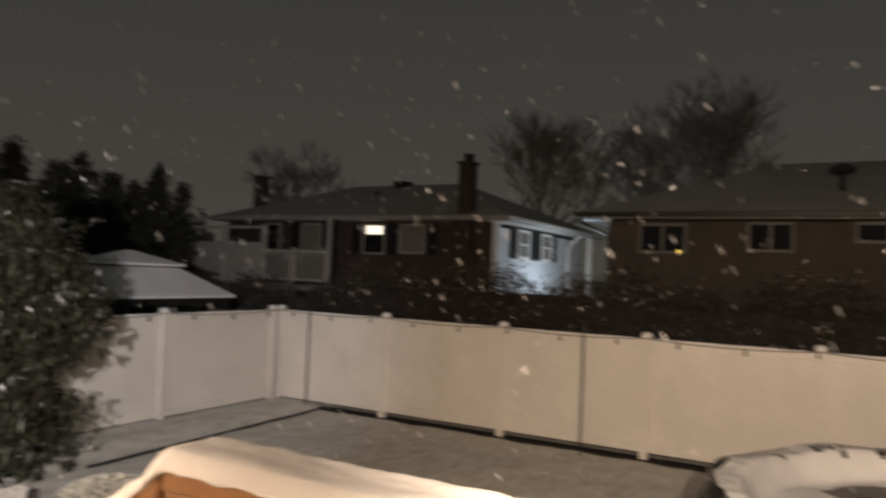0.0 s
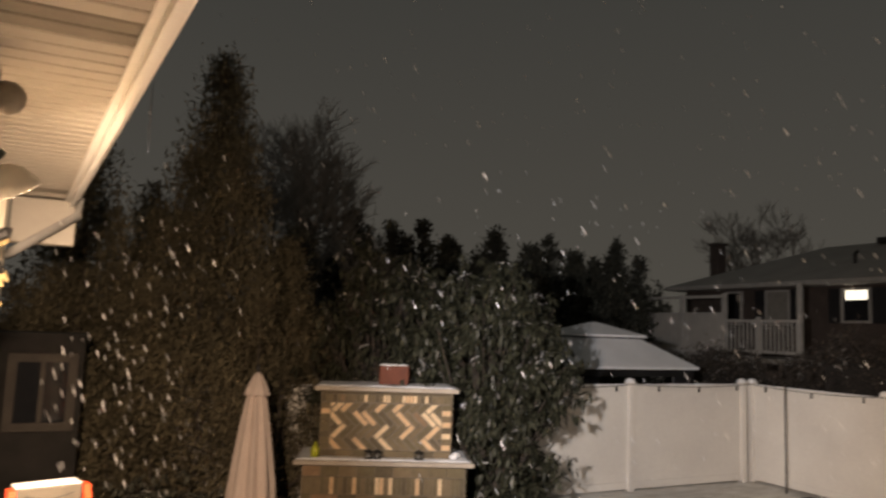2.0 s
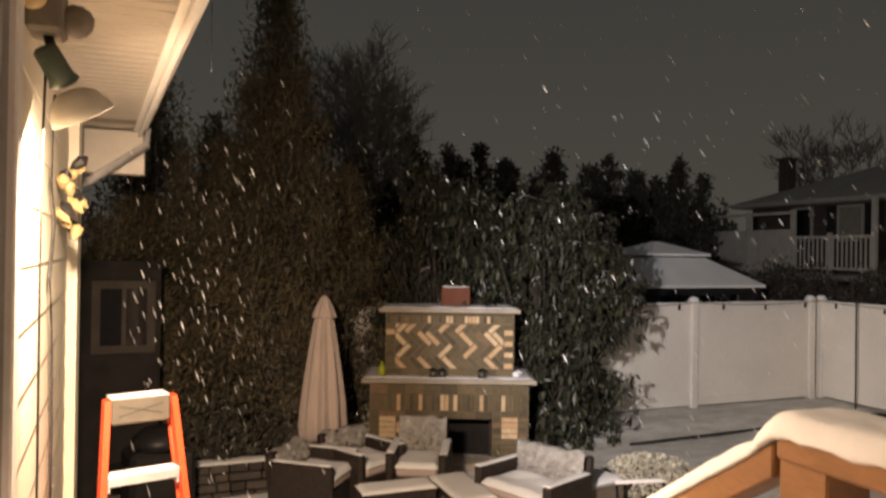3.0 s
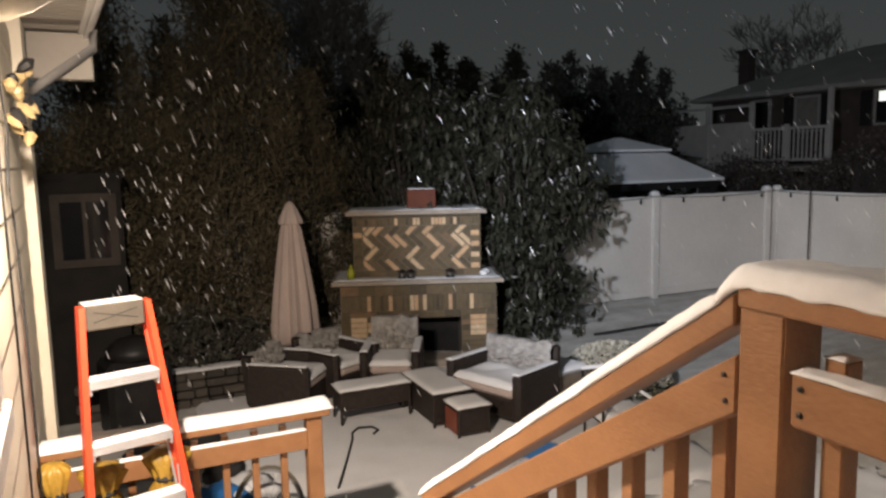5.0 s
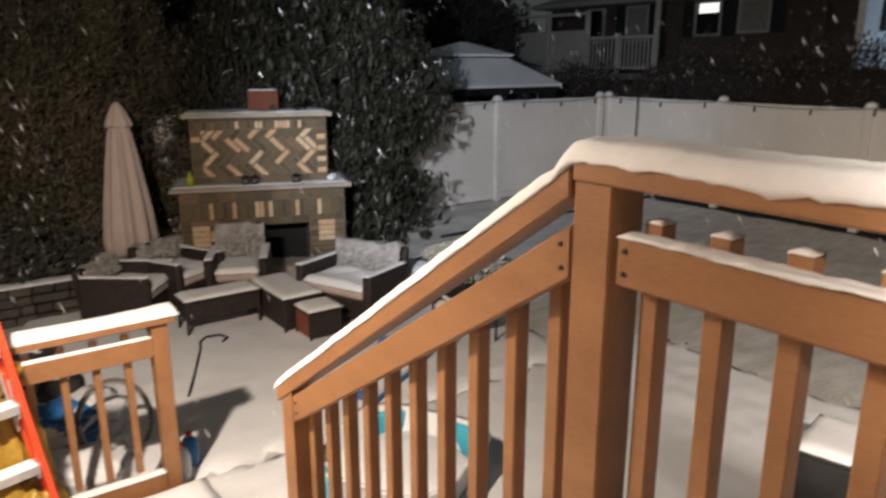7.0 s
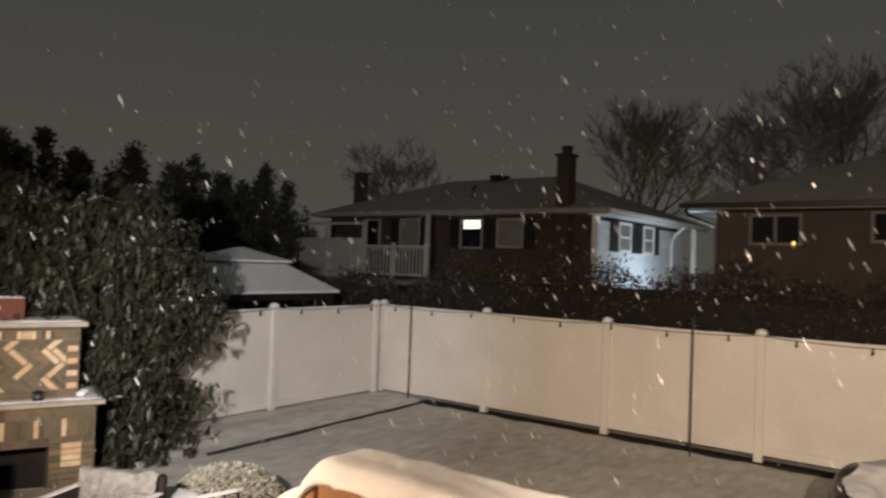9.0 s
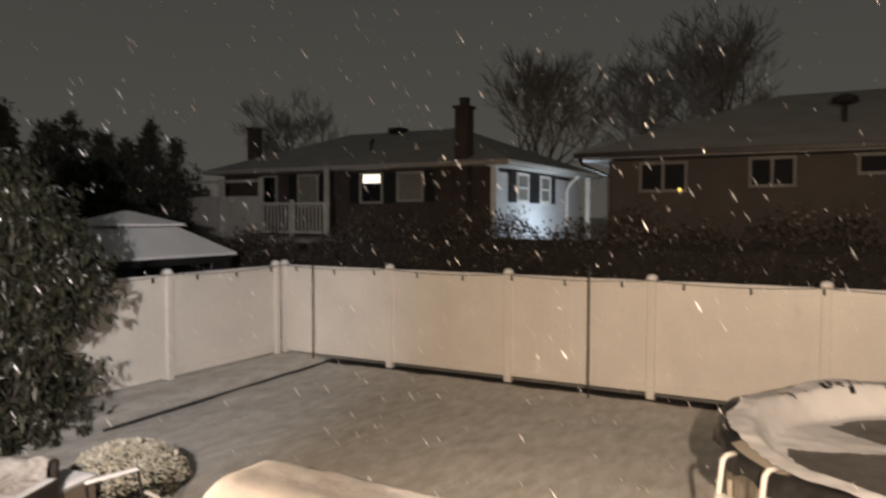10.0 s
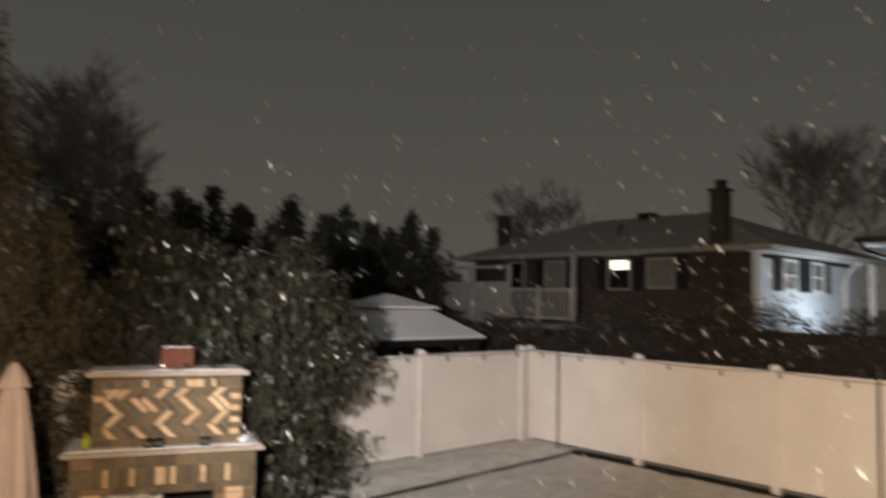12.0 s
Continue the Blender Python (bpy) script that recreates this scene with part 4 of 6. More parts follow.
for s in (-1, 1):
    bm = bmesh.new()
    ring = []
    for z in (0.0, H - 0.006):
        x, y = s * lad_w(z), lad_y(z)
        ring.append([bm.verts.new((x + dx, y + dy, z)) for dx, dy in ((-0.014, -0.045), (0.014, -0.045), (0.014, 0.03), (-0.014, 0.03))])
    for k in range(4):
        bm.faces.new((ring[0][k], ring[0][(k + 1) % 4], ring[1][(k + 1) % 4], ring[1][k]))
    bm.faces.new(ring[0][::-1]), bm.faces.new(ring[1])
    part("front_rail", bm, ORANGE, lad, "orange fibreglass rail")
    part("rear_rail", tube([(s * (W1 - 0.004), -SPREAD + 0.06, 0), (s * (W0 - 0.004), 0.05, H - 0.08)], 0.012, 6), ORANGE, lad, "orange fibreglass rail")
    part("foot", box(s * W1 - 0.03, s * W1 + 0.03, -SPREAD - 0.06, -SPREAD + 0.05, -0.02, 0.03, 0.006), RUBBER, lad, "rubber foot")
    part("spreader", tube([(s * (lad_w(0.95) - 0.02), lad_y(0.95), 0.98), (s * (lad_w(0.75) - 0.03), lad_y(0.75) + 0.03, 0.72), (s * (lad_w(1.1) - 0.03), lad_y(1.1) + 0.06, 1.12)], 0.006, 6), ALU, lad, "thin metal spreader bar")
for k in range(5):
    z = 0.28 + k * 0.295
    w = lad_w(z) - 0.015
    step = part("step", box(-w, w, lad_y(z) - 0.05, lad_y(z) + 0.045, z - 0.008, z, 0.002), ALU, lad, "ribbed aluminium step")
    for dz in (0.0085, 0.022, 0.0355):
        part("rib", box(-w, w, lad_y(z) - 0.050 + dz * 0.12, lad_y(z) - 0.044 + dz * 0.12, z - dz - 0.012, z - dz, 0.0025), ALU, step)
    part("brace_plate", box(-w, -w + 0.012, lad_y(z) - 0.04, lad_y(z) + 0.03, z - 0.075, z - 0.009, 0.002), ALU, step)
    part("brace_plate", box(w - 0.012, w, lad_y(z) - 0.04, lad_y(z) + 0.03, z - 0.075, z - 0.009, 0.002), ALU, step)
    part("back_lip", box(-w, w, lad_y(z) + 0.038, lad_y(z) + 0.044, z - 0.045, z - 0.0085, 0.002), ALU, step)
    part("step_snow", lump(-w + 0.005, w - 0.005, lad_y(z) - 0.045, lad_y(z) + 0.04, z, 0.006, 0.03, 0.004, k * 7, 0.003), SNOW, lad, "", True)
part("top_cap", box(-W0 + 0.015, W0 - 0.015, -0.040, 0.11, H - 0.125, H, 0.008), LADDER_CAP, lad, "grey moulded top cap")
part("cap_snow", lump(-W0 + 0.016, W0 - 0.016, -0.03, 0.10, H, 0.005, 0.03, 0.006, 77, 0.004), SNOW, lad, "", True)
for s in (-1, 1):
    bm = tube([(-0.10, -0.041, H - 0.06 - s * 0.025), (0.10, -0.041, H - 0.06 + s * 0.025)], 0.0022, 5)
    part("cap_groove", bm, RUBBER, lad)


# ---- yellow tarp and bags behind the railing ----
def crumple(w, d, h, seed, n=26, fold=0.16):
    bm = bmesh.new()
    g = {}
    for i in range(n + 1):
        for j in range(n + 1):
            u, v = i / n * 2 - 1, j / n * 2 - 1
            r = max(abs(u), abs(v))
            z = h * max(0, 1 - r ** 2.2) * (1 + 0.5 * noise.noise(Vector((u * 1.7 + seed, v * 1.7, 0))))
            z += fold * h * abs(noise.noise(Vector((u * 5 + seed, v * 3, 4)))) * 2 * (1 - r ** 6)
            k = 1 + 0.15 * noise.noise(Vector((u * 2, v * 2, seed)))
            g[i, j] = bm.verts.new((u * w * k, v * d * k, max(z, 0.0) + 0.004))
    for i in range(n):
        for j in range(n):
            bm.faces.new((g[i, j], g[i + 1, j], g[i + 1, j + 1], g[i, j + 1]))
    return bm


tp = thing("yellow_tarp", (0.0, 4.20, 0.18), 8, "crumpled yellow tarp heaped under the ladder", "tarp")
part("sheet", crumple(0.50, 0.32, 0.34, 3.0, 46, 0.26), YELLOW, tp)


def pleat(k, i):
    return 1 + 0.16 * math.sin(k * 1.55 + i * 0.9) + 0.10 * math.sin(k * 0.7 + i * 2.1)


for x, y, top, r, rz in ((0.10, 4.40, 1.20, 0.17, 0), (-0.20, 4.42, 1.16, 0.17, 70), (-0.40, 4.28, 1.26, 0.12, 140)):
    b = thing("yellow_bag", (x, y, 0.18), rz, "tall knotted yellow sack standing by the railing", "bag", "yellow bags")
    h_ = top - 0.18
    part("sack", lathe([(r * 0.7, 0.0), (r * 1.05, 0.08), (r * 1.1, h_ * 0.35), (r * 0.9, h_ * 0.6), (r * 0.45, h_ * 0.80), (r * 0.32, h_ * 0.85), (r * 0.62, h_ * 0.97), (r * 0.3, h_)], 40, wave=pleat), YELLOW, b, "", True)
    part("tie", lathe([(r * 0.36, h_ * 0.84), (r * 0.40, h_ * 0.855), (r * 0.36, h_ * 0.87)], 14), RUBBER, b)

sk = thing("salt_bag", (0.55, 5.75, 0.14), 30, "blue and white plastic bag lying on snow", "bag")
part("sack", lumpy_pillow(0.38, 0.26, 0.18, 5), WHITE_PLASTIC, sk, "", True)
bd = part("band", lumpy_pillow(0.22, 0.267, 0.188, 5), BLUE, sk, "blue printed band", True)
bd.location = (-0.08, 0, 0.004)
sk2 = thing("sand_bag", (0.45, 5.15, 0.10), -15, "white sack lying behind the railing", "bag")
part("sack", lumpy_pillow(0.36, 0.24, 0.12, 8), WHITE_PLASTIC, sk2, "", True)
for x, y, m_, lab in ((1.02, 4.82, WHITE_PLASTIC, "white plastic jug with red cap"), (1.11, 4.93, BLUE, "blue and white plastic jug"), (1.02, 5.02, RED, "red plastic jug in the snow")):
    j = thing("jug", (x, y, 0.03), 20, lab, "jug", "jugs by the railing")
    part("body", lathe([(0.055, 0), (0.06, 0.02), (0.06, 0.15), (0.04, 0.20), (0.02, 0.22)], 12), m_, j, "", True)
    part("cap", lathe([(0.022, 0.22), (0.022, 0.245), (0.005, 0.25)], 10), RED, j)
wh = thing("bicycle_wheel", (0.78, 5.42, 0.26), 0, "bicycle wheel leaning in the snow", "wheel")
ring = [(0.27 * math.cos(a), 0.0, 0.27 * math.sin(a)) for a in np.linspace(0, 2 * math.pi, 29)]
part("tyre", tube(ring, 0.013, 7, cap=False), CAPGREY, wh, "", True)
part("rim", tube([(x * 0.92, y, z * 0.92) for x, y, z in ring], 0.008, 6, cap=False), ALU, wh, "", True)
part("hub", tube([(0, -0.04, 0), (0, 0.04, 0)], 0.02, 8), ALU, wh)
for k in range(12):
    a = k * 0.5236
    part("spoke", tube([(0, 0, 0), (0.25 * math.cos(a), 0, 0.25 * math.sin(a))], 0.0018, 4), ALU, wh)
wh.rotation_euler = (radians(-22), 0, radians(25))
# thin dark rod laid on the snow in place of a hook-shaped cast shadow
hk = thing("hook_shadow", (1.40, 5.90, 0.06), 0, "dark curved rod standing in for a hook-shaped shadow on snow", "hook")
hp = [(0, 0, 0), (0.20, 0.45, 0.0), (0.40, 0.92, 0.0), (0.44, 1.06, 0.005), (0.53, 1.16, 0.005), (0.66, 1.13, 0.005), (0.69, 1.02, 0.005), (0.62, 0.96, 0.0)]
part("rod", tube(hp, 0.011, 7), BLACK, hk, "", True)

# white and cyan toy tub beside the stairs
tb = thing("toy_tub", (2.10, 3.95, 0.0), -18, "white plastic tub with cyan corners in snow", "tub")
tb.scale = (1.35, 1.35, 1.2)
part("tub", lathe([(0.30, 0), (0.34, 0.02), (0.37, 0.22), (0.40, 0.25), (0.37, 0.245), (0.33, 0.05), (0.05, 0.04)], 28, wave=lambda k, i: 1 + 0.10 * math.cos(k * 4 * 6.2832 / 28)), WHITE_PLASTIC, tb, "", True)
for a in (0.4, 1.5, 3.3):
    part("panel", box(-0.10, 0.10, -0.02, 0.02, 0.03, 0.23, 0.01), CYAN, tb, "cyan panel").matrix_basis = pose(0.365 * math.cos(a), 0.365 * math.sin(a), 0, 0, 0, math.degrees(a) + 90)
for a in (2.2, 2.7):
    part("slot", box(-0.05, 0.05, -0.02, 0.02, 0.17, 0.22, 0.004), BLACK, tb, "dark handle slot").matrix_basis = pose(0.37 * math.cos(a), 0.37 * math.sin(a), 0, 0, 0, math.degrees(a) + 90)
part("tub_snow", lathe([(0.33, 0.10), (0.30, 0.14), (0.15, 0.16), (0.02, 0.165)], 20), SNOW, tb, "", True)

sl = thing("sled", (2.75, 5.3, 0.05), 30, "blue plastic sled half under snow", "sled")
part("hull", prism([(-0.45, 0.10), (-0.38, 0.0), (0.38, 0.0), (0.5, 0.18), (0.46, 0.19), (0.36, 0.04), (-0.36, 0.04), (-0.42, 0.11)], "y", -0.22, 0.22), BLUE, sl)
part("sled_snow", lump(-0.34, 0.34, -0.20, 0.20, 0.04, 0.05, 0.05, 0.03, 61, 0.02), SNOW, sl, "", True)


# ---- metal patio chair, white box and round bush ----
mc = thing("patio_chair", (3.90, 5.62, 0.02), -12, "dark metal patio chair loaded with snow", "chair")
mc.scale = (0.95, 0.9, 0.76)
for s in (-1, 1):
    part("back_post", tube([(s * 0.24, 0.22, 0), (s * 0.24, 0.20, 0.42), (s * 0.23, 0.30, 0.88)], 0.014, 7), BLACK, mc, "", True)
    part("front_leg", tube([(s * 0.25, -0.24, 0), (s * 0.25, -0.24, 0.62), (s * 0.25, 0.20, 0.64)], 0.014, 7), BLACK, mc, "", True)
    part("arm_snow", lump(s * 0.25 - 0.02, s * 0.25 + 0.02, -0.24, 0.20, 0.65, 0.03, 0.02, 0.006, s, 0.006), SNOW, mc, "", True)
part("top_bar", tube([(-0.23, 0.30, 0.87), (0, 0.32, 0.90), (0.23, 0.30, 0.87)], 0.016, 7), BLACK, mc, "", True)
part("top_snow", lump(-0.24, 0.24, 0.28, 0.34, 0.885, 0.035, 0.02, 0.008, 5.5, 0.008), SNOW, mc, "", True)
part("back_bar", tube([(-0.235, 0.25, 0.62), (0, 0.27, 0.63), (0.235, 0.25, 0.62)], 0.012, 7), BLACK, mc, "", True)
part("back_panel", box(-0.22, 0.22, 0.215, 0.235, 0.44, 0.62, 0.004), BLACK, mc)
part("seat", box(-0.25, 0.25, -0.25, 0.22, 0.40, 0.425, 0.006), BLACK, mc)
part("seat_snow", lump(-0.24, 0.24, -0.25, 0.20, 0.425, 0.09, 0.04, 0.02, 9.5, 0.03), SNOW, mc, "deep snow on the seat", True)
wb = thing("storage_box", (4.05, 6.85, 0.0), 10, "low pale storage box with flat snow", "box")
part("body", box(-0.30, 0.30, -0.2, 0.2, 0, 0.40, 0.01), WOOD, wb)
part("lid", box(-0.32, 0.32, -0.22, 0.22, 0.40, 0.43, 0.006), GREY_BOARD, wb)
part("lid_snow", lump(-0.31, 0.31, -0.21, 0.21, 0.43, 0.03, 0.05, 0.01, 15, 0.006), SNOW, wb, "", True)


def ball_points(n, rx, ry, rz_, lo=0.75):
    d = rng.normal(size=(n, 3))
    d /= np.linalg.norm(d, axis=1)[:, None]
    d[:, 2] = np.abs(d[:, 2]) * 0.95 - 0.05
    r = rng.uniform(lo, 1.0, n)[:, None]
    return d * r * np.array([rx, ry, rz_])


bs = thing("round_bush", (5.02, 7.12, 0), 0, "clipped round bush heavily dusted with snow", "bush")
part("stem", tube([(0, 0, -0.05), (0.02, 0, 0.2), (0, 0.03, 0.36)], [0.05, 0.04, 0.02], 7), BARK, bs)
core = lumpy_pillow(0.45, 0.42, 0.17, 3.3)
for v in core.verts:
    v.co.z += 0.20
part("core", core, DARK_NEEDLE, bs, "", True)
v, f = leaves(ball_points(6500, 0.66, 0.60, 0.47) + [0, 0, 0.04], 0.05, 0.35, -0.1)
part("crown", soup("crown", v.tolist(), f.tolist(), BOX_LEAF), BOX_LEAF, bs)
pts = ball_points(9500, 0.67, 0.61, 0.49, 0.95)
pts = pts[pts[:, 2] > 0.02 + 0.42 * rng.random(len(pts)) ** 2]
v, f = leaves(pts + [0, 0, 0.05], 0.044, 0.48, -0.05)
part("crown_snow", soup("crown_snow", v.tolist(), f.tolist(), BUSH_SNOW), BUSH_SNOW, bs, "snow lying on the leaves")["kind"] = "stuff"

# ---- above-ground pool ----
PC, PR, PZ = (7.40, -0.95), 2.33, 0.96
pool = thing("pool", (*PC, 0), 0, "round above-ground pool with sagging snowy black cover", "pool")
bm = bmesh.new()
for k in range(180):
    a0, a1 = 6.28319 * k / 180, 6.28319 * (k + 1) / 180
    r0, r1 = PR + 0.008 * (k % 2), PR + 0.008 * ((k + 1) % 2)
    q = [bm.verts.new((r * math.cos(a), r * math.sin(a), z)) for r, a, z in ((r0, a0, -0.05), (r1, a1, -0.05), (r1, a1, PZ), (r0, a0, PZ))]
    bm.faces.new(q)
bmesh.ops.remove_doubles(bm, verts=bm.verts, dist=0.001)
part("wall", bm, POOLWALL, pool, "beige ribbed pool wall")
up = mesh_of("upright", box(-0.02, 0.04, -0.07, 0.07, 0, PZ, 0.01), POOLWALL)
for k in range(16):
    a = 6.28319 * k / 16 + 0.15
    part("upright", up, POOLWALL, pool).matrix_basis = pose((PR + 0.01) * math.cos(a), (PR + 0.01) * math.sin(a), 0, 0, 0, math.degrees(a))
bm = bmesh.new()
for k in range(96):
    a0, a1 = 6.28319 * k / 96, 6.28319 * (k + 1) / 96
    for ra, za, rb, zb in ((PR - 0.06, PZ, PR + 0.12, PZ), (PR + 0.12, PZ, PR + 0.12, PZ + 0.04), (PR + 0.12, PZ + 0.04, PR - 0.06, PZ + 0.04), (PR - 0.06, PZ + 0.04, PR - 0.06, PZ)):
        bm.faces.new([bm.verts.new((r * math.cos(a), r * math.sin(a), z)) for r, a, z in ((ra, a0, za), (ra, a1, za), (rb, a1, zb), (rb, a0, zb))])
part("rim", bm, POOLWALL, pool)


def cover_z(r, a):
    s = r / PR
    q = min(1.0, max(0.0, (s - 0.84) / 0.10))
    z = PZ + 0.055 - 0.28 * (1 - q * q * (3 - 2 * q)) - 0.05 * max(0.0, 0.97 - s)
    z += 0.05 * noise.noise(Vector((r * math.cos(a) * 1.3, r * math.sin(a) * 1.3, 5)))
    return z


def cover_rim(a):
    return 0.15 + 0.15 * noise.noise(Vector((math.cos(a) * 5, math.sin(a) * 5, 1))) + 0.05 * noise.noise(Vector((math.cos(a) * 16, math.sin(a) * 16, 3)))


def cover_mesh(rmax, dz, skirt, n=220, rings=30):
    bm = bmesh.new()
    rows = []
    for r in np.linspace(0.05, rmax, rings):
        rows.append([bm.verts.new((r * math.cos(a), r * math.sin(a), cover_z(r, a) + dz)) for a in np.linspace(0, 2 * math.pi, n, endpoint=False)])
    if skirt:
        for q in (0.35, 0.7, 1.0):
            rows.append([bm.verts.new(((rmax + 0.035 + 0.02 * math.sin(a * 55) * q) * math.cos(a), (rmax + 0.035 + 0.02 * math.sin(a * 55) * q) * math.sin(a),
                                       cover_z(rmax, a) - q * max(0.04, cover_rim(a)))) for a in np.linspace(0, 2 * math.pi, n, endpoint=False)])
    for r, s in zip(rows, rows[1:]):
        for k in range(n):
            bm.faces.new((r[k], r[(k + 1) % n], s[(k + 1) % n], s[k]))
    return bm


part("cover", cover_mesh(PR + 0.13, 0, True), COVER, pool, "black plastic winter cover", True)
bm = cover_mesh(PR + 0.10, 0.022, False, 420, 90)
for v in bm.verts:
    r, a = math.hypot(v.co.x, v.co.y), math.atan2(v.co.y, v.co.x)
    edge = 0.020 + 0.030 * noise.noise(Vector((math.cos(a) * 5, math.sin(a) * 5, 4))) + 0.010 * noise.noise(Vector((math.cos(a) * 17, math.sin(a) * 17, 8)))
    k = 1 - max(0.0, edge) * max(0.0, (r / PR - 0.86) / 0.18) ** 2
    v.co.x, v.co.y = v.co.x * k, v.co.y * k
    v.co.z += 0.012 * noise.noise(v.co * 6)
inner = bm.copy()


def dark_part(fc):
    c = fc.calc_center_median()
    r = math.hypot(c.x, c.y) + 0.13 * noise.noise(Vector((c.x * 1.6, c.y * 1.6, 6)))
    t = (c.y - 0.8) / 1.2
    wedge = t > 0 and 0.3 - 0.42 * t < c.x < 0.3 + 1.1 * t
    return r < 0.80 * PR and not wedge


def bare_fold(fc):
    """Folds of the cover along the far rim that the snow slid off."""
    c = fc.calc_center_median()
    a, s = math.atan2(c.y, c.x), math.hypot(c.x, c.y) / PR
    n = noise.noise(Vector((a * 26 + s * 12, s * 7, 2))) + 0.8 * noise.noise(Vector((a * 5, 0.5, 9)))
    edge = 0.05 * noise.noise(Vector((a * 14, 3, 4)))
    return -0.5 < a < 1.15 and 0.93 + edge < s < 1.0 + edge and n > 0.10


bmesh.ops.delete(bm, geom=[fc for fc in bm.faces if dark_part(fc) or bare_fold(fc)], context="FACES")
bmesh.ops.delete(inner, geom=[fc for fc in inner.faces if not dark_part(fc) or bare_fold(fc)], context="FACES")
part("cover_snow", bm, SNOW, pool, "snow lying on the cover", True)
part("cover_slush", inner, SLUSH, pool, "dark wet slush in the sagging middle", True)

pl = thing("pool_ladder", (5.80, 1.13, 0), 236, "white tubular pool ladder beside the pool", "ladder")
for s in (-1, 1):
    part("side_rail", tube([(s * 0.20, -0.16, 0), (s * 0.19, -0.03, 0.97), (s * 0.19, -0.015, 1.02), (s * 0.19, 0.02, 1.05), (s * 0.19, 0.12, 1.05)], 0.021, 9), WHITE_TUBE, pl, "", True)
for z in (0.25, 0.50, 0.75):
    part("rung", box(-0.19, 0.19, -0.19 + z * 0.12, -0.10 + z * 0.12, z - 0.02, z + 0.01, 0.006), WHITE_TUBE, pl)
bn = thing("equipment_box", (3.98, 2.12, 0), 12, "dark low equipment box with snow on lid", "box")
part("body", box(-0.25, 0.25, -0.25, 0.25, 0, 0.46, 0.02), RUBBER, bn)
part("lid", box(-0.27, 0.27, -0.27, 0.27, 0.46, 0.49, 0.01), RUBBER, bn)
part("lid_snow", lump(-0.26, 0.26, -0.26, 0.26, 0.49, 0.035, 0.05, 0.01, 71, 0.008), SNOW, bn, "", True)


# ---- string lights on the fence ----
def string_light(name, pts, label, gap=0.95):
    c = thing(name, label=label, category="string light", group="string lights")
    path = []
    for p, q in zip(pts, pts[1:]):
        p, q = Vector(p), Vector(q)
        for k in range(8):
            t = k / 8
            path.append(p.lerp(q, t) - Vector((0, 0, 0.05 * 4 * t * (1 - t))))
    path.append(Vector(pts[-1]))
    part("cable", tube(path, 0.006, 5), BLACK, c)
    L = sum((b - a).length for a, b in zip(path, path[1:]))
    acc, nxt = 0.0, gap * 0.4
    for a, b in zip(path, path[1:]):
        d = (b - a).length
        while acc + d > nxt:
            p = a.lerp(b, (nxt - acc) / d)
            bl = part("bulb", lathe([(0.012, 0), (0.014, -0.035), (0.019, -0.06), (0.02, -0.075), (0.013, -0.095), (0.003, -0.10)], 8), BLACK, c, "unlit dark bulb")
            bl.location = p
            nxt += gap
        acc += d
    return c


string_light("string_light", [(11.42, y, 1.90) for y in POST_Y], "unlit string light along the back fence")
string_light("string_light", [(11.40, 10.50, 1.90), (8.54, 10.50, 1.90), (6.1, 10.50, 1.90)], "unlit string light along the side fence")
for x, y, h in ((11.28, 9.66, 1.95), (11.10, 3.98, 2.12)):
    p_ = thing("light_pole", (x, y, 0), 0, "thin black string light pole before the fence", "pole", "string light poles")
    part("rod", tube([(0, 0, -0.05), (0.0, 0, h)], 0.014, 8), BLACK, p_)
    part("hook", tube([(0, 0, h - 0.02), (0.03, 0, h + 0.02), (0.05, 0, h - 0.01)], 0.008, 6), BLACK, p_)

# ---- gazebo beyond the side fence ----
gz = thing("gazebo", (10.0, 13.5, 0), 0, "snow-roofed garden gazebo with small top tier", "gazebo")


def hip(a, b, z0, z1, c, d, thick=0.05):
    bm = bmesh.new()
    lo = [bm.verts.new((x * a, y * b, z0)) for x, y in ((-1, -1), (1, -1), (1, 1), (-1, 1))]
    hi = [bm.verts.new((x * c, y * d, z1)) for x, y in ((-1, -1), (1, -1), (1, 1), (-1, 1))]
    un = [bm.verts.new((x * a, y * b, z0 - thick)) for x, y in ((-1, -1), (1, -1), (1, 1), (-1, 1))]
    for k in range(4):
        bm.faces.new((lo[k], lo[(k + 1) % 4], hi[(k + 1) % 4], hi[k]))
        bm.faces.new((un[k], un[(k + 1) % 4], lo[(k + 1) % 4], lo[k]))
    bm.faces.new(hi)
    bm.faces.new(un[::-1])
    return bm


part("roof", hip(1.55, 1.55, 2.12, 2.66, 0.72, 0.72), SNOW, gz, "snow-covered lower roof")
part("top_tier", hip(0.80, 0.80, 2.74, 3.0, 0.06, 0.06), SNOW, gz, "snow-covered top tier")
part("vent_band", box(-0.66, 0.66, -0.66, 0.66, 2.60, 2.735), BLACK, gz)
part("beam", box(-1.48, 1.48, -1.48, 1.48, 1.92, 2.065), BLACK, gz)
for sx in (-1, 1):
    for sy in (-1, 1):
        part("post", box(sx * 1.4 - 0.07, sx * 1.4 + 0.07, sy * 1.4 - 0.07, sy * 1.4 + 0.07, -0.05, 1.92), BLACK, gz)
for sx in (-1, 1):
    part("curtain", box(sx * 1.15 - 0.2, sx * 1.15 + 0.2, -1.42, -1.36, 0.1, 1.92, 0.02), SHUTTER, gz)


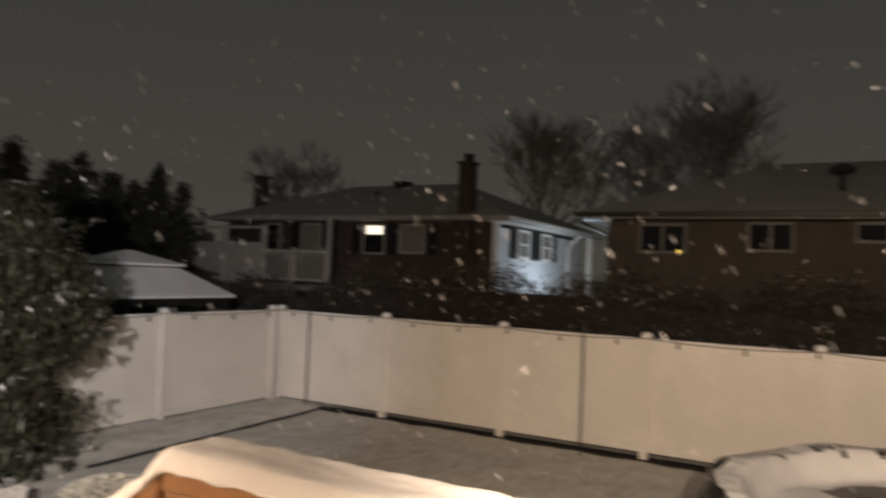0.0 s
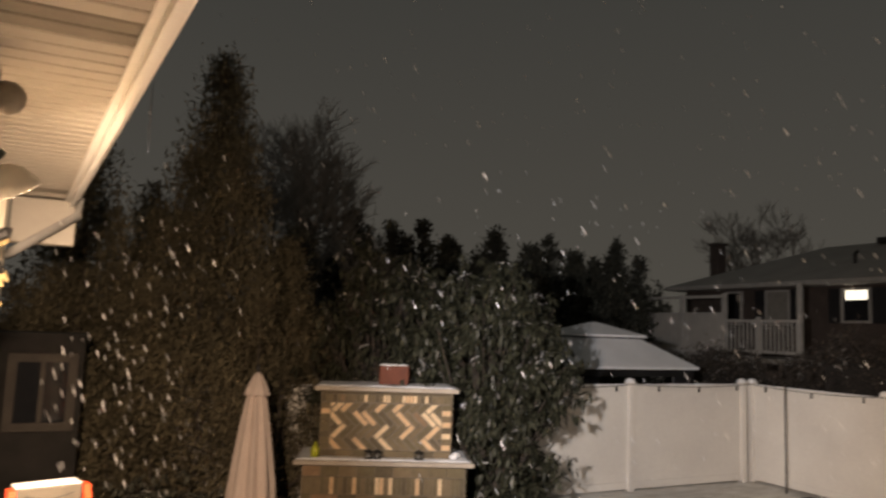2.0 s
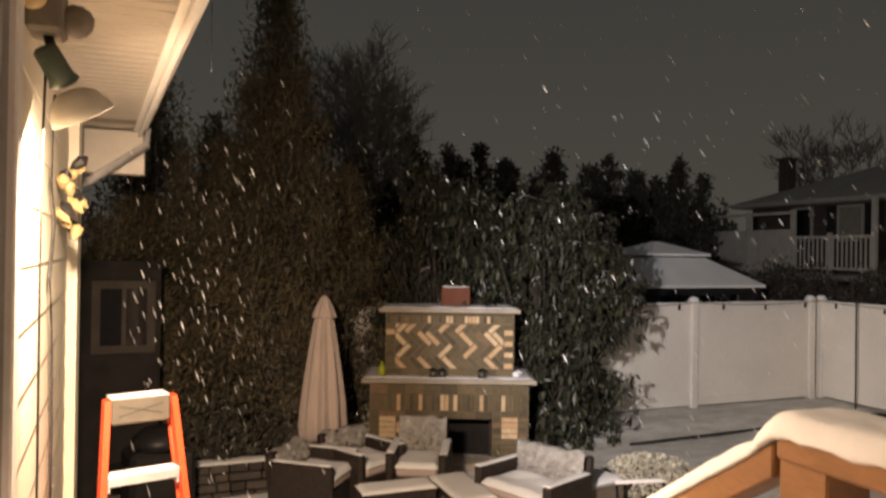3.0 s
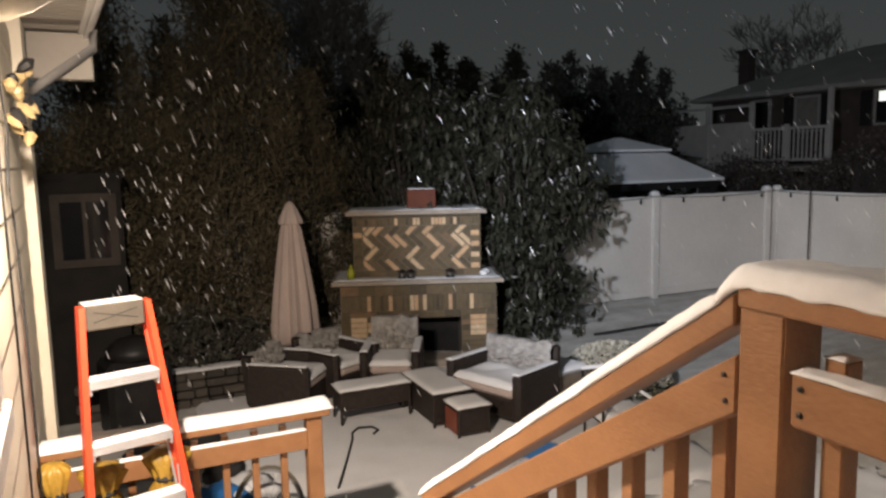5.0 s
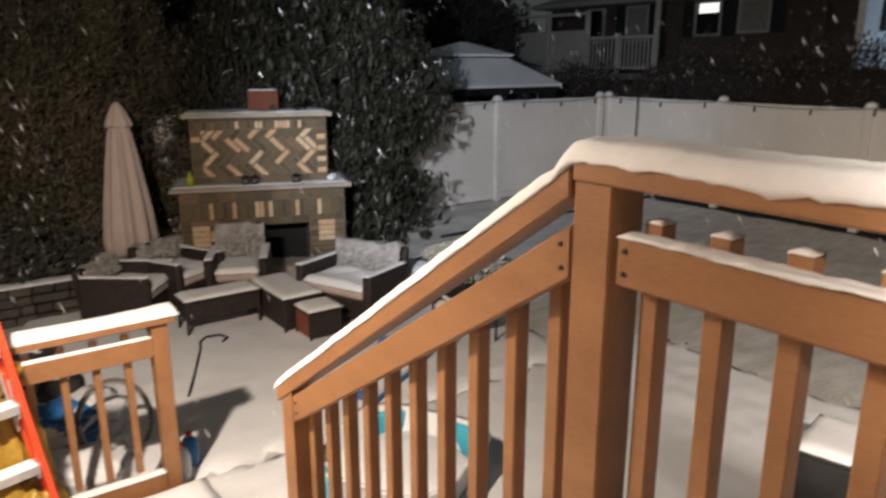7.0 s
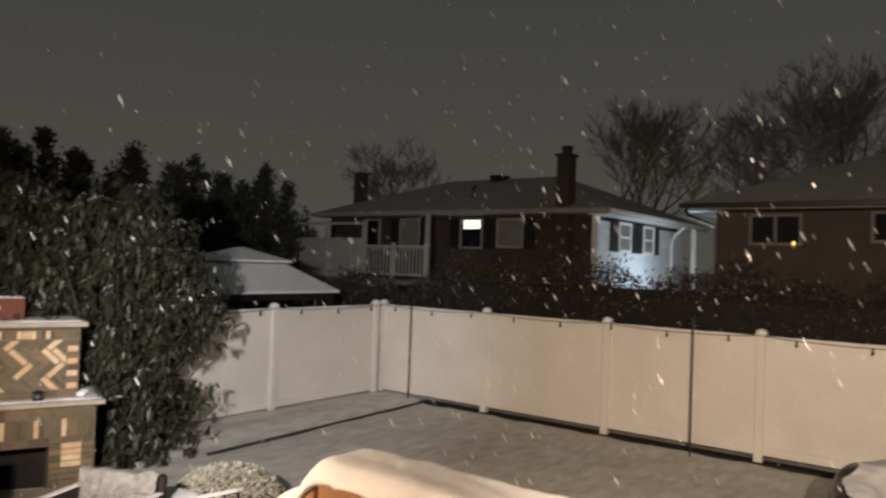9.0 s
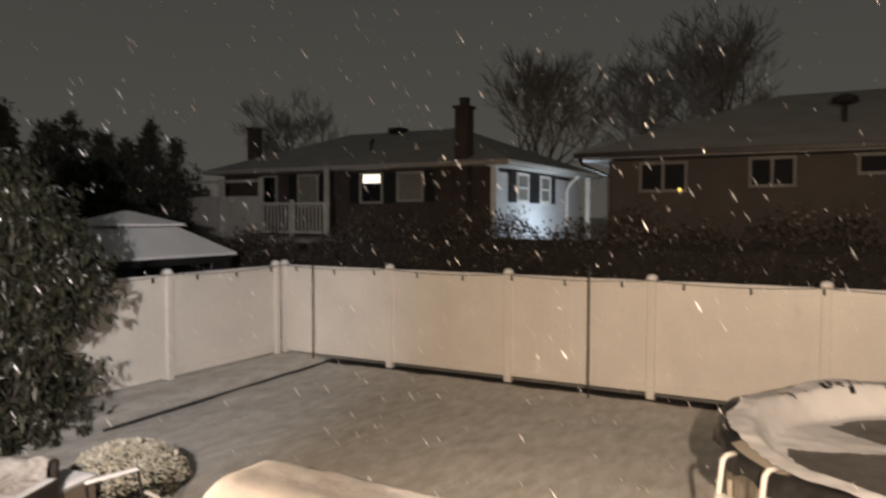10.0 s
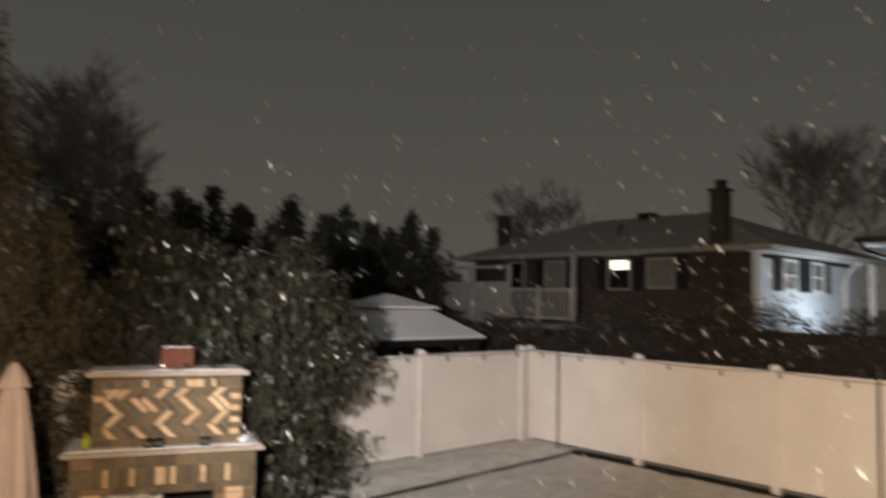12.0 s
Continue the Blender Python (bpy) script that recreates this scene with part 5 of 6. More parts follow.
# ---- neighbouring houses ----
def window(parent, x, y0, y1, z0, z1, pane, shutters=False, sash=True, frame_m=None):
    """A window in a wall that faces -x."""
    fm = frame_m or TRIM
    w = part("window", box(x - 0.03, x + 0.02, y0, y1, z0, z1), pane, parent)
    t = 0.07
    for a, b, c, d in ((y0 - t, y0, z0 - t, z1 + t), (y1, y1 + t, z0 - t, z1 + t), (y0, y1, z0 - t, z0), (y0, y1, z1, z1 + t)):
        part("frame", box(x - 0.07, x + 0.01, a, b, c, d), fm, w)
    if sash:
        m_ = (y0 + y1) / 2
        part("mullion", box(x - 0.06, x + 0.01, m_ - 0.035, m_ + 0.035, z0, z1), fm, w)
    if shutters:
        for a in (y0 - t - 0.42, y1 + t + 0.02):
            part("shutter", box(x - 0.06, x + 0.01, a, a + 0.40, z0 - t, z1 + t, 0.01), SHUTTER, w)
    return w


def hip_roof(x0, x1, y0, y1, z, rx, ry0, ry1, rz_, thick=0.16):
    bm = bmesh.new()
    lo = [bm.verts.new(p) for p in ((x0, y0, z), (x1, y0, z), (x1, y1, z), (x0, y1, z))]
    un = [bm.verts.new((v.co.x, v.co.y, z - thick)) for v in lo]
    a, b = bm.verts.new((rx, ry0, rz_)), bm.verts.new((rx, ry1, rz_))
    bm.faces.new((lo[0], lo[1], a)), bm.faces.new((lo[1], lo[2], b, a)), bm.faces.new((lo[2], lo[3], b)), bm.faces.new((lo[3], lo[0], a, b))
    for k in range(4):
        bm.faces.new((un[k], un[(k + 1) % 4], lo[(k + 1) % 4], lo[k]))
    bm.faces.new(un[::-1])
    bmesh.ops.recalc_face_normals(bm, faces=bm.faces)
    return bm


h1 = thing("neighbour_house", label="dark brick ranch house with white siding end, floodlit", category="house")
part("wall", box(20.3, 28.4, 9.92, 21.2, 0.3, 4.46), DARK_BRICK, h1)
part("roof", hip_roof(19.8, 29.4, 9.2, 21.7, 4.62, 24.4, 13.2, 18.3, 6.25), SHINGLE, h1, "low hip roof under thin snow")
# white gutter greyed in colour on the unlit back; the floodlit end stays white
part("gutter", box(19.70, 19.80, 9.2, 21.7, 4.48, 4.60, 0.01), GREY_BOARD, h1)
part("soffit", box(19.82, 29.2, 9.24, 9.9, 4.43, 4.455), TRIM, h1, "white soffit")
part("gutter", box(19.8, 29.4, 9.10, 9.20, 4.48, 4.60, 0.01), TRIM, h1)
for k in range(20):
    z = 0.5 + k * 0.2
    if z > 4.3:
        break
    part("siding_board", prism([(9.80, z), (9.93, z), (9.93, z + 0.198), (9.835, z + 0.198)], "x", 20.32, 28.4), WHITE_SIDING, h1)
part("corner_board", box(20.26, 20.42, 9.77, 9.96, 0.4, 4.43), WHITE_SIDING, h1)
for xa in (21.9, 24.0):
    w = part("window", box(xa, xa + 0.85, 9.76, 9.82, 3.45, 4.25), CURTAIN, h1)
    for a, b, c, d in ((xa - 0.09, xa, 3.36, 4.34), (xa + 0.85, xa + 0.94, 3.36, 4.34), (xa, xa + 0.85, 3.36, 3.45), (xa, xa + 0.85, 4.25, 4.34), (xa, xa + 0.85, 3.82, 3.88)):
        part("frame", box(a, b, 9.72, 9.80, c, d), TRIM, w)
    for a in (xa - 0.62, xa + 0.97):
        part("shutter", box(a, a + 0.5, 9.74, 9.81, 3.36, 4.34, 0.01), SHUTTER, w)
part("downspout", tube([(26.6, 9.2, 4.45), (26.7, 9.6, 4.15), (26.7, 9.72, 3.9), (26.7, 9.72, 0.8)], 0.06, 6), TRIM, h1)
part("porch_post", box(27.6, 27.78, 9.1, 9.28, 0.5, 4.43), TRIM, h1)
part("brace", tube([(27.7, 9.19, 3.6), (29.0, 9.19, 4.4)], 0.05, 6), TRIM, h1)
lit_pane = glow("lit_window", (1.0, 0.93, 0.74), 1.5)
part("lit_window", box(20.25, 20.29, 14.05, 14.72, 4.02, 4.30), lit_pane, h1, "bright lit window pane")
# frames on this unlit wall are greyed in colour to look dim
window(h1, 20.29, 14.00, 14.80, 3.40, 4.30, GLASS_DARK, True, False, GREY_BOARD).location = (0.012, 0, 0)
window(h1, 20.29, 12.42, 13.30, 3.45, 4.30, CURTAIN, True, False, GREY_BOARD)
window(h1, 20.29, 16.70, 17.50, 3.30, 4.32, CURTAIN, True, False, GREY_BOARD)
window(h1, 20.29, 18.60, 19.20, 3.30, 4.32, GLASS_DARK, False, False, GREY_BOARD)
ch = part("chimney", box(19.92, 20.42, 10.62, 11.05, 0.4, 6.25, 0.02), DARK_BRICK, h1, "tall dark brick chimney")
part("chimney_cap", box(19.87, 20.47, 10.57, 11.10, 6.25, 6.33), DARK_BRICK, ch)
part("chimney_pot", lathe([(0.16, 6.33), (0.17, 6.55), (0.20, 6.58), (0.02, 6.62)], 10), BLACK, ch).location = (20.23, 10.85, 0)
ch = part("chimney", box(21.7, 22.15, 20.95, 21.38, 3.5, 6.35, 0.02), DARK_BRICK, h1, "short dark brick chimney")
part("chimney_cap", box(21.65, 22.20, 20.90, 21.43, 6.35, 6.43), DARK_BRICK, ch)
part("roof_vent", tube([(21.6, 15.3, 5.1), (21.6, 15.3, 5.55), (21.5, 15.15, 5.62)], 0.06, 7), BLACK, h1)
part("ridge_vent", box(23.9, 24.5, 15.5, 16.1, 6.15, 6.36, 0.02), BLACK, h1)

dk = thing("neighbour_deck", label="grey raised deck with privacy screen and railing", category="deck")
part("floor", box(17.9, 20.28, 14.4, 21.3, 2.05, 2.20), DECK_BOARD, dk)
for y in (21.2, 19.0, 17.2):
    part("screen_post", box(17.9, 18.03, y - 0.07, y + 0.07, 0.3, 4.16, 0.01), DECK_BOARD, dk)
for a, b in ((17.27, 18.93), (19.07, 21.13)):
    part("screen_rail", box(17.93, 18.0, a, b, 4.02, 4.11), DECK_BOARD, dk)
    n = 10
    for k in range(n):
        w = (b - a) / n
        part("screen_board", box(17.94, 17.98, a + k * w + 0.004, a + (k + 1) * w - 0.004, 2.15, 3.48), DECK_BOARD, dk)
    part("screen_rail", box(17.93, 18.0, a, b, 3.48, 3.56), DECK_BOARD, dk)
for y in (15.9, 14.5):
    part("rail_post", box(17.9, 18.02, y - 0.06, y + 0.06, 0.3, 3.42, 0.01), DECK_BOARD, dk)
for a, b in ((14.56, 15.84), (15.96, 17.13)):
    for z in (2.35, 3.26):
        part("rail", box(17.93, 17.99, a, b, z, z + 0.08), DECK_BOARD, dk)
    n = int((b - a) / 0.14)
    for k in range(n):
        y = a + 0.05 + k * (b - a - 0.1) / (n - 1)
        part("picket", box(17.94, 17.98, y - 0.022, y + 0.022, 2.43, 3.26), DECK_BOARD, dk)
part("porch_column", box(18.5, 18.62, 14.9, 15.02, 2.2, 4.42), DECK_BOARD, dk)

h2 = thing("brick_house", label="low brown brick house with snow-dusted hip roof", category="house")
part("wall", box(18.5, 27.6, -9.0, 5.78, 0.2, 4.36), BROWN_BRICK, h2)
part("gable_wall", box(18.44, 18.5, -9.0, -0.75 + 1.0, 0.2, 4.36), BROWN_BRICK, h2)
part("roof", hip_roof(17.75, 28.4, -9.6, 6.45, 4.50, 23.0, -4.5, 2.1, 6.38), SHINGLE, h2, "snow-dusted hip roof")
part("gutter", box(17.63, 17.75, -9.6, 6.45, 4.36, 4.49, 0.01), BLACK, h2)
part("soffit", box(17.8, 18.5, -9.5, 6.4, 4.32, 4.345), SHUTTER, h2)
part("downspout", tube([(17.7, 6.3, 4.36), (17.8, 6.25, 4.2), (18.4, 5.75, 3.95), (18.44, 5.70, 0.4)], 0.045, 6), BLACK, h2)
window(h2, 18.49, 3.88, 4.92, 3.58, 4.20, GLASS_DARK, False, True, MID_FRAME)
window(h2, 18.49, 1.48, 2.36, 3.66, 4.24, GLASS_DARK, False, True, MID_FRAME)
window(h2, 18.43, -0.42, 0.14, 3.90, 4.24, GLASS_DARK, False, False, MID_FRAME)
vent = part("roof_vent", tube([(19.6, 0.47, 4.95), (19.6, 0.47, 5.62)], 0.06, 8), BLACK, h2, "dark roof vent pipe with cap")
part("vent_cap", lathe([(0.12, 5.55), (0.30, 5.60), (0.28, 5.72), (0.10, 5.80), (0.02, 5.81)], 12), BLACK, vent).location = (19.6, 0.47, 0)
cl = thing("window_candle", (18.38, 3.98, 3.52), 0, "tiny yellow electric candle at the window", "candle")
part("flame", lathe([(0.02, 0), (0.035, 0.03), (0.035, 0.06), (0.01, 0.09)], 8), glow("candle_light", (1.0, 0.72, 0.15), 1.6), cl)
part("holder", lathe([(0.03, -0.06), (0.02, -0.01), (0.015, 0.0)], 8), TRIM, cl)

# shed at the end of the yard beside the trees
sh = thing("shed", label="dark garden shed wall with pale framed window", category="shed")
# wall, roof and window frame carry the gloom of this corner in their colour
part("wall", box(-4.0, 0.0, 8.70, 9.3, -0.05, 2.5), SOOT_AND_SHADE, sh)
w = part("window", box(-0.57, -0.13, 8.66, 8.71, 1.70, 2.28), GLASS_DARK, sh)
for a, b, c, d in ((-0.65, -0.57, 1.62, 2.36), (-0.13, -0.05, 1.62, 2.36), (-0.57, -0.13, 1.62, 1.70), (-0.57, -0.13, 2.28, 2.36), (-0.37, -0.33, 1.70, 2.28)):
    part("frame", box(a, b, 8.64, 8.69, c, d), FRAME_DARK, w, "pale window frame coloured dim")
part("roof", box(-4.2, 0.03, 8.66, 9.4, 2.5, 2.56), SOOT_AND_SHADE, sh)


# ---- trees ----
def bare_tree(name, place_, height, spread, seed, label, levels=6, first=5, trunk=0.22, twig=0.014):
    r = random.Random(seed)
    t = thing(name, place_, 0, label, "tree", "bare trees")
    wood, twigs = bmesh.new(), ([], [])

    def stick(p, q, r0, r1):
        d = (q - p).normalized()
        a = d.orthogonal().normalized()
        b = d.cross(a)
        n0 = len(twigs[0])
        for c, rad in ((p, r0), (q, r1)):
            for k in range(3):
                ang = 2.094 * k
                twigs[0].append(tuple(c + rad * (math.cos(ang) * a + math.sin(ang) * b)))
        for k in range(3):
            twigs[1].append((n0 + k, n0 + (k + 1) % 3, n0 + 3 + (k + 1) % 3, n0 + 3 + k))

    def grow(p, d, length, rad, lev):
        pts, rads = [p], [rad]
        q, e = p, d
        steps = 3 if lev < 3 else 2
        for _ in range(steps):
            e = (e + Vector((r.uniform(-1, 1), r.uniform(-1, 1), r.uniform(-0.35, 0.7))) * 0.27).normalized()
            q = q + e * length / steps
            pts.append(q)
            rads.append(rads[-1] * 0.84)
        if lev < 3:
            tube(pts, rads, 6, wood)
        else:
            for a, b, ra, rb in zip(pts, pts[1:], rads, rads[1:]):
                stick(a, b, ra, rb)
        if lev >= levels:
            return
        kids = r.choice((2, 3, 3)) + (1 if lev >= 2 else 0)
        for k in range(kids):
            side = Vector((r.uniform(-1, 1), r.uniform(-1, 1), r.uniform(-0.2, 0.5))).normalized()
            nd = (e * 0.9 + side * spread).normalized()
            at = pts[-1] if k == 0 else pts[r.choice(range(1, len(pts)))]
            grow(at, nd, length * r.uniform(0.60, 0.80), max(twig, rads[-1] * r.uniform(0.55, 0.8)), lev + 1)

    base = Vector((0, 0, 0))
    fork = height * 0.22
    tube([(0, 0, -0.2), (0.05, 0, fork * 0.5), (0, 0.05, fork)], [trunk * 1.3, trunk, trunk * 0.85], 9, wood)
    for k in range(first):
        a = 6.2832 * k / first + r.uniform(-0.4, 0.4)
        d = Vector((math.cos(a) * spread * 0.7, math.sin(a) * spread * 0.7, 1.0)).normalized()
        grow(Vector((0, 0, fork * (0.75 + 0.25 * r.random()))), d, height * 0.25, trunk * 0.5, 1)
    part("trunk", wood, BARK, t, "", True)
    part("crown", soup("crown", twigs[0], twigs[1], TWIG), TWIG, t, "fine bare twigs dusted with snow and paled for haze")
    return t


bare_tree("bare_tree", (4.6, 20.2, 0), 9.2, 0.62, 5, "wide bare tree behind the conifer", 7, 5, 0.28, 0.008)
bare_tree("bare_tree", (34, 29.4, 0.9), 9.8, 0.50, 8, "small bare tree behind the chimney", 6, 5, 0.22)
bare_tree("bare_tree", (34, 14.2, 0.9), 12.0, 0.46, 12, "bare tree rising behind the floodlit house", 6, 5, 0.26)
bare_tree("bare_tree", (33, 8.0, 0.9), 10.4, 0.50, 21, "broad bare tree behind the brick house", 6, 5, 0.26)
bare_tree("bare_tree", (35, 4.9, 0.9), 12.8, 0.46, 34, "tall bare tree above the brick house roof", 6, 5, 0.30)


def conifer(name, place_, height, radius, n, label, size, material, lo=0.0, seed=1, ragged=0.3, power=1.0, group="", aspect=0.13, front=-0.78, spires=18):
    """A trunk, limbs and several upright spires of foliage in clumps of small sprays, with gaps and an uneven outline."""
    t = thing(name, place_, 0, label, "tree", group)
    g = np.random.default_rng(seed)
    part("trunk", tube([(0, 0, -0.1), (0.03, 0, height * 0.4), (0, 0, height * 0.93)], [0.05 + height * 0.018, 0.03 + height * 0.010, 0.012], 8), BARK, t, "", True)
    limbs = bmesh.new()
    clumps = []
    for k in range(spires):
        a = k * 2.4 + g.uniform(-0.4, 0.4)
        rho = 0.0 if k == 0 else (0.92 * math.sqrt((k + 0.2) / spires) * (1 - 0.3 * ragged * g.random()))
        top = height * ((1 - rho) ** power if k else 1.0) * (1.0 if k == 0 else g.uniform(1 - ragged * 0.6, 1.08))
        top = max(top, height * (lo + 0.14))
        sx, sy = rho * radius * math.cos(a), max(rho * radius * math.sin(a), front)
        sr = radius * g.uniform(0.22, 0.32) * (1.45 if k == 0 else 1.0)
        low = max(height * lo, top - height * (0.9 if k == 0 else g.uniform(0.35, 0.55)))
        tube([(0, 0, max(0.1, low - 0.2)), (sx * 0.7, sy * 0.7, low), (sx, sy, (low + top) / 2), (sx, sy, top * 0.98)], [0.03, 0.025, 0.016, 0.004], 5, limbs, cap=False)
        m = int(6 + 3.4 * (top - low) / max(sr, 0.2)) * (5 if k == 0 else 1)
        for _ in range(m):
            v = g.random()
            rr = sr * min(1.0, 1.25 * (1 - v) ** 0.75 + 0.05) * g.uniform(0.55, 1.05)
            b = g.random() * 6.2832
            clumps.append((sx + rr * math.cos(b), max(sy + rr * math.sin(b), front - 0.1), low + (top - low) * v, 0.045 + 0.27 * sr * (1 - 0.65 * v)))
    tagged(part("branching", limbs, BARK, t), kind="stuff")
    c = np.array(clumps)
    idx = g.integers(0, len(c), n)
    pts = c[idx, :3] + g.normal(size=(n, 3)) * c[idx, 3:4] * [1, 1, 1.25]
    pts[:, 2] = np.clip(pts[:, 2], max(0.12, lo * height * 0.8), height * 1.02)
    # nothing grows through the fireplace or the umbrella
    pts = pts[pts[:, 1] + place_[1] > 9.4]
    pts = pts[(pts[:, 0] + place_[0] < 2.2) | (pts[:, 0] + place_[0] > 4.6) | (pts[:, 1] + place_[1] > 10.15)]
    v, f = leaves(pts, size, aspect, -0.55)
    part("crown", soup("crown", v.tolist(), f.tolist(), material), material, t)
    return t


conifer("conifer", (1.50, 11.0, 0), 6.4, 2.10, 105000, "tall dark brown-green conifer with pointed top", 0.105, NEEDLE, 0.08, 3, 0.34, 0.9, front=-1.45, spires=30)
conifer("conifer", (2.55, 11.1, 0), 3.85, 1.25, 44000, "rounded olive conifer beside the fireplace", 0.10, NEEDLE, 0.08, 4, 0.25, 0.55, front=-1.2)
conifer("conifer", (-0.15, 10.95, 0), 5.1, 1.60, 72000, "broad dark conifer near the house", 0.105, NEEDLE, 0.08, 5, 0.30, 0.6, front=-1.3, spires=24)
conifer("conifer", (0.75, 12.2, 0), 4.6, 1.4, 16000, "dark conifer behind the yard trees", 0.14, DARK_NEEDLE, 0.10, 6, 0.30, 0.7)
conifer("conifer", (3.2, 13.0, 0), 4.3, 1.6, 16000, "dark evergreen behind the fireplace", 0.13, DARK_NEEDLE, 0.10, 7, 0.30, 0.6)
for k in range(29):
    hgt = 5.2 + 0.25 * math.sin(k * 2.3) + 0.28 * math.sin(k * 5.1) + 0.25 * (k < 8)
    conifer("arborvitae", (5.4 + k * 0.445, 21.3 + 0.6 * math.sin(k * 1.7), 0.2), hgt * 1.02, 1.30, 7000, "dark pointed evergreen in a tall row", 0.19, DARK_NEEDLE, 0.03, 20 + k, 0.26, 0.30, "evergreen row", 0.24, -2, 14)


def broad_bush(name, place_, rx, ry, rz_, n, label, size, aspect, material, snow_n, seed=2, droop=0.6):
    t = thing(name, place_, 0, label, "bush")
    g = np.random.default_rng(seed)
    stems = bmesh.new()
    tips = []
    for k in range(170):
        d = g.normal(size=3)
        d /= np.linalg.norm(d)
        d[2] = abs(d[2]) if k % 3 else -0.2 + 0.4 * g.random()
        q = d * np.array([rx, ry, rz_ * 0.52]) * g.uniform(0.72, 1.02) + [0, 0, rz_ * 0.48]
        q[2] = max(q[2], 0.12)
        tips.append(q)
        if k % 2 == 0:
            tips.append(np.array([q[0] * 0.97, q[1] * 0.97, 0.15 + g.random() * rz_ * 0.45]))
        tube([(d[0] * 0.2, d[1] * 0.2, 0), tuple(q * [0.5, 0.5, 0.55]), tuple(q)], [0.025, 0.015, 0.005], 4, stems, cap=False)
    tagged(part("branching", stems, BARK, t), kind="stuff")
    tips = np.array(tips)
    per = 8
    m = n // per
    ros = tips[g.integers(0, len(tips), m)] * (1 - 0.35 * g.random((m, 1)) ** 1.4 * [1, 1, 0.3]) + g.normal(size=(m, 3)) * [0.12, 0.10, 0.15]
    ros[:, 2] = np.maximum(ros[:, 2], 0.10)
    pts = np.repeat(ros, per, axis=0) + g.normal(size=(m * per, 3)) * size * 0.16
    v, f = leaves(pts, size, aspect, droop)
    part("crown", soup("crown", v.tolist(), f.tolist(), material), material, t)
    laden = ros[g.choice(m, snow_n // 4, replace=False)]
    p2 = np.repeat(laden, 5, axis=0) + g.normal(size=(len(laden) * 5, 3)) * size * 0.16
    p2 = p2 + (p2 - [0, 0, rz_ * 0.5]) * 0.03 + [0, 0, 0.012]
    v, f = leaves(p2, size * 0.62, aspect * 0.8, droop * 0.8)
    part("crown_snow", soup("crown_snow", v.tolist(), f.tolist(), LEAF_SNOW), LEAF_SNOW, t, "snow caught on the leaves")["kind"] = "stuff"
    return t


broad_bush("laurel_bush", (5.20, 9.75, 0), 1.54, 0.75, 3.7, 21000, "large laurel bush with drooping snow-flecked leaves", 0.165, 0.17, LEAF, 1500, 2, 0.8)
broad_bush("laurel_bush", (3.9, 10.2, 0), 1.25, 0.45, 4.0, 11000, "tall laurel bush behind the fireplace", 0.155, 0.17, LEAF, 600, 9, 0.8)
broad_bush("yew_bush", (0.75, 9.1, 0), 0.75, 0.40, 1.0, 3000, "low dark bush behind the stone wall", 0.09, 0.2, DARK_NEEDLE, 200, 13)

# hedge behind the back fence
hd = thing("hedge", label="tall unclipped brown hedge flecked with snow", category="hedge", kind="stuff")
n = 62000
g = np.random.default_rng(77)
yy = g.uniform(-8.0, 14.5, n)
top = 2.62 + 0.16 * np.sin(yy * 2.1) + 0.12 * np.sin(yy * 5.3 + 1) + 0.12 * g.normal(size=n) + 0.12 - 0.46 * np.clip((yy - 9.6) / 1.4, 0, 1)
zz = 0.4 + (top - 0.4) * g.random(n) ** 0.5
xx = 13.0 + g.normal(0, 0.30, n) * (1.15 - 0.5 * zz / 2.7)
v, f = leaves(np.stack([xx, yy, zz], 1), 0.105, 0.20, -0.45)
part("twigs", soup("twigs", v.tolist(), f.tolist(), HEDGE_LEAF), HEDGE_LEAF, hd)
# black boxes stand in for the shade deep inside and close the gaps
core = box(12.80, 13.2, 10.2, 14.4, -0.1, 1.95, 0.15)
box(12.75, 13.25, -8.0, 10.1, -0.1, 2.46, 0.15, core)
part("shade_core", core, SOOT_AND_SHADE, hd)
patch = np.array([noise.noise(Vector((q * 1.3, w * 2.2, 3.0))) for q, w in zip(yy, zz)])
sel = np.flatnonzero((patch > 0.16) & (g.random(n) < 0.16) & (zz > 1.7))
v, f = leaves(np.stack([xx[sel] - 0.1, yy[sel], zz[sel] + 0.05], 1), 0.10, 0.22, -0.1)
part("hedge_snow", soup("hedge_snow", v.tolist(), f.tolist(), TWIG), TWIG, hd)

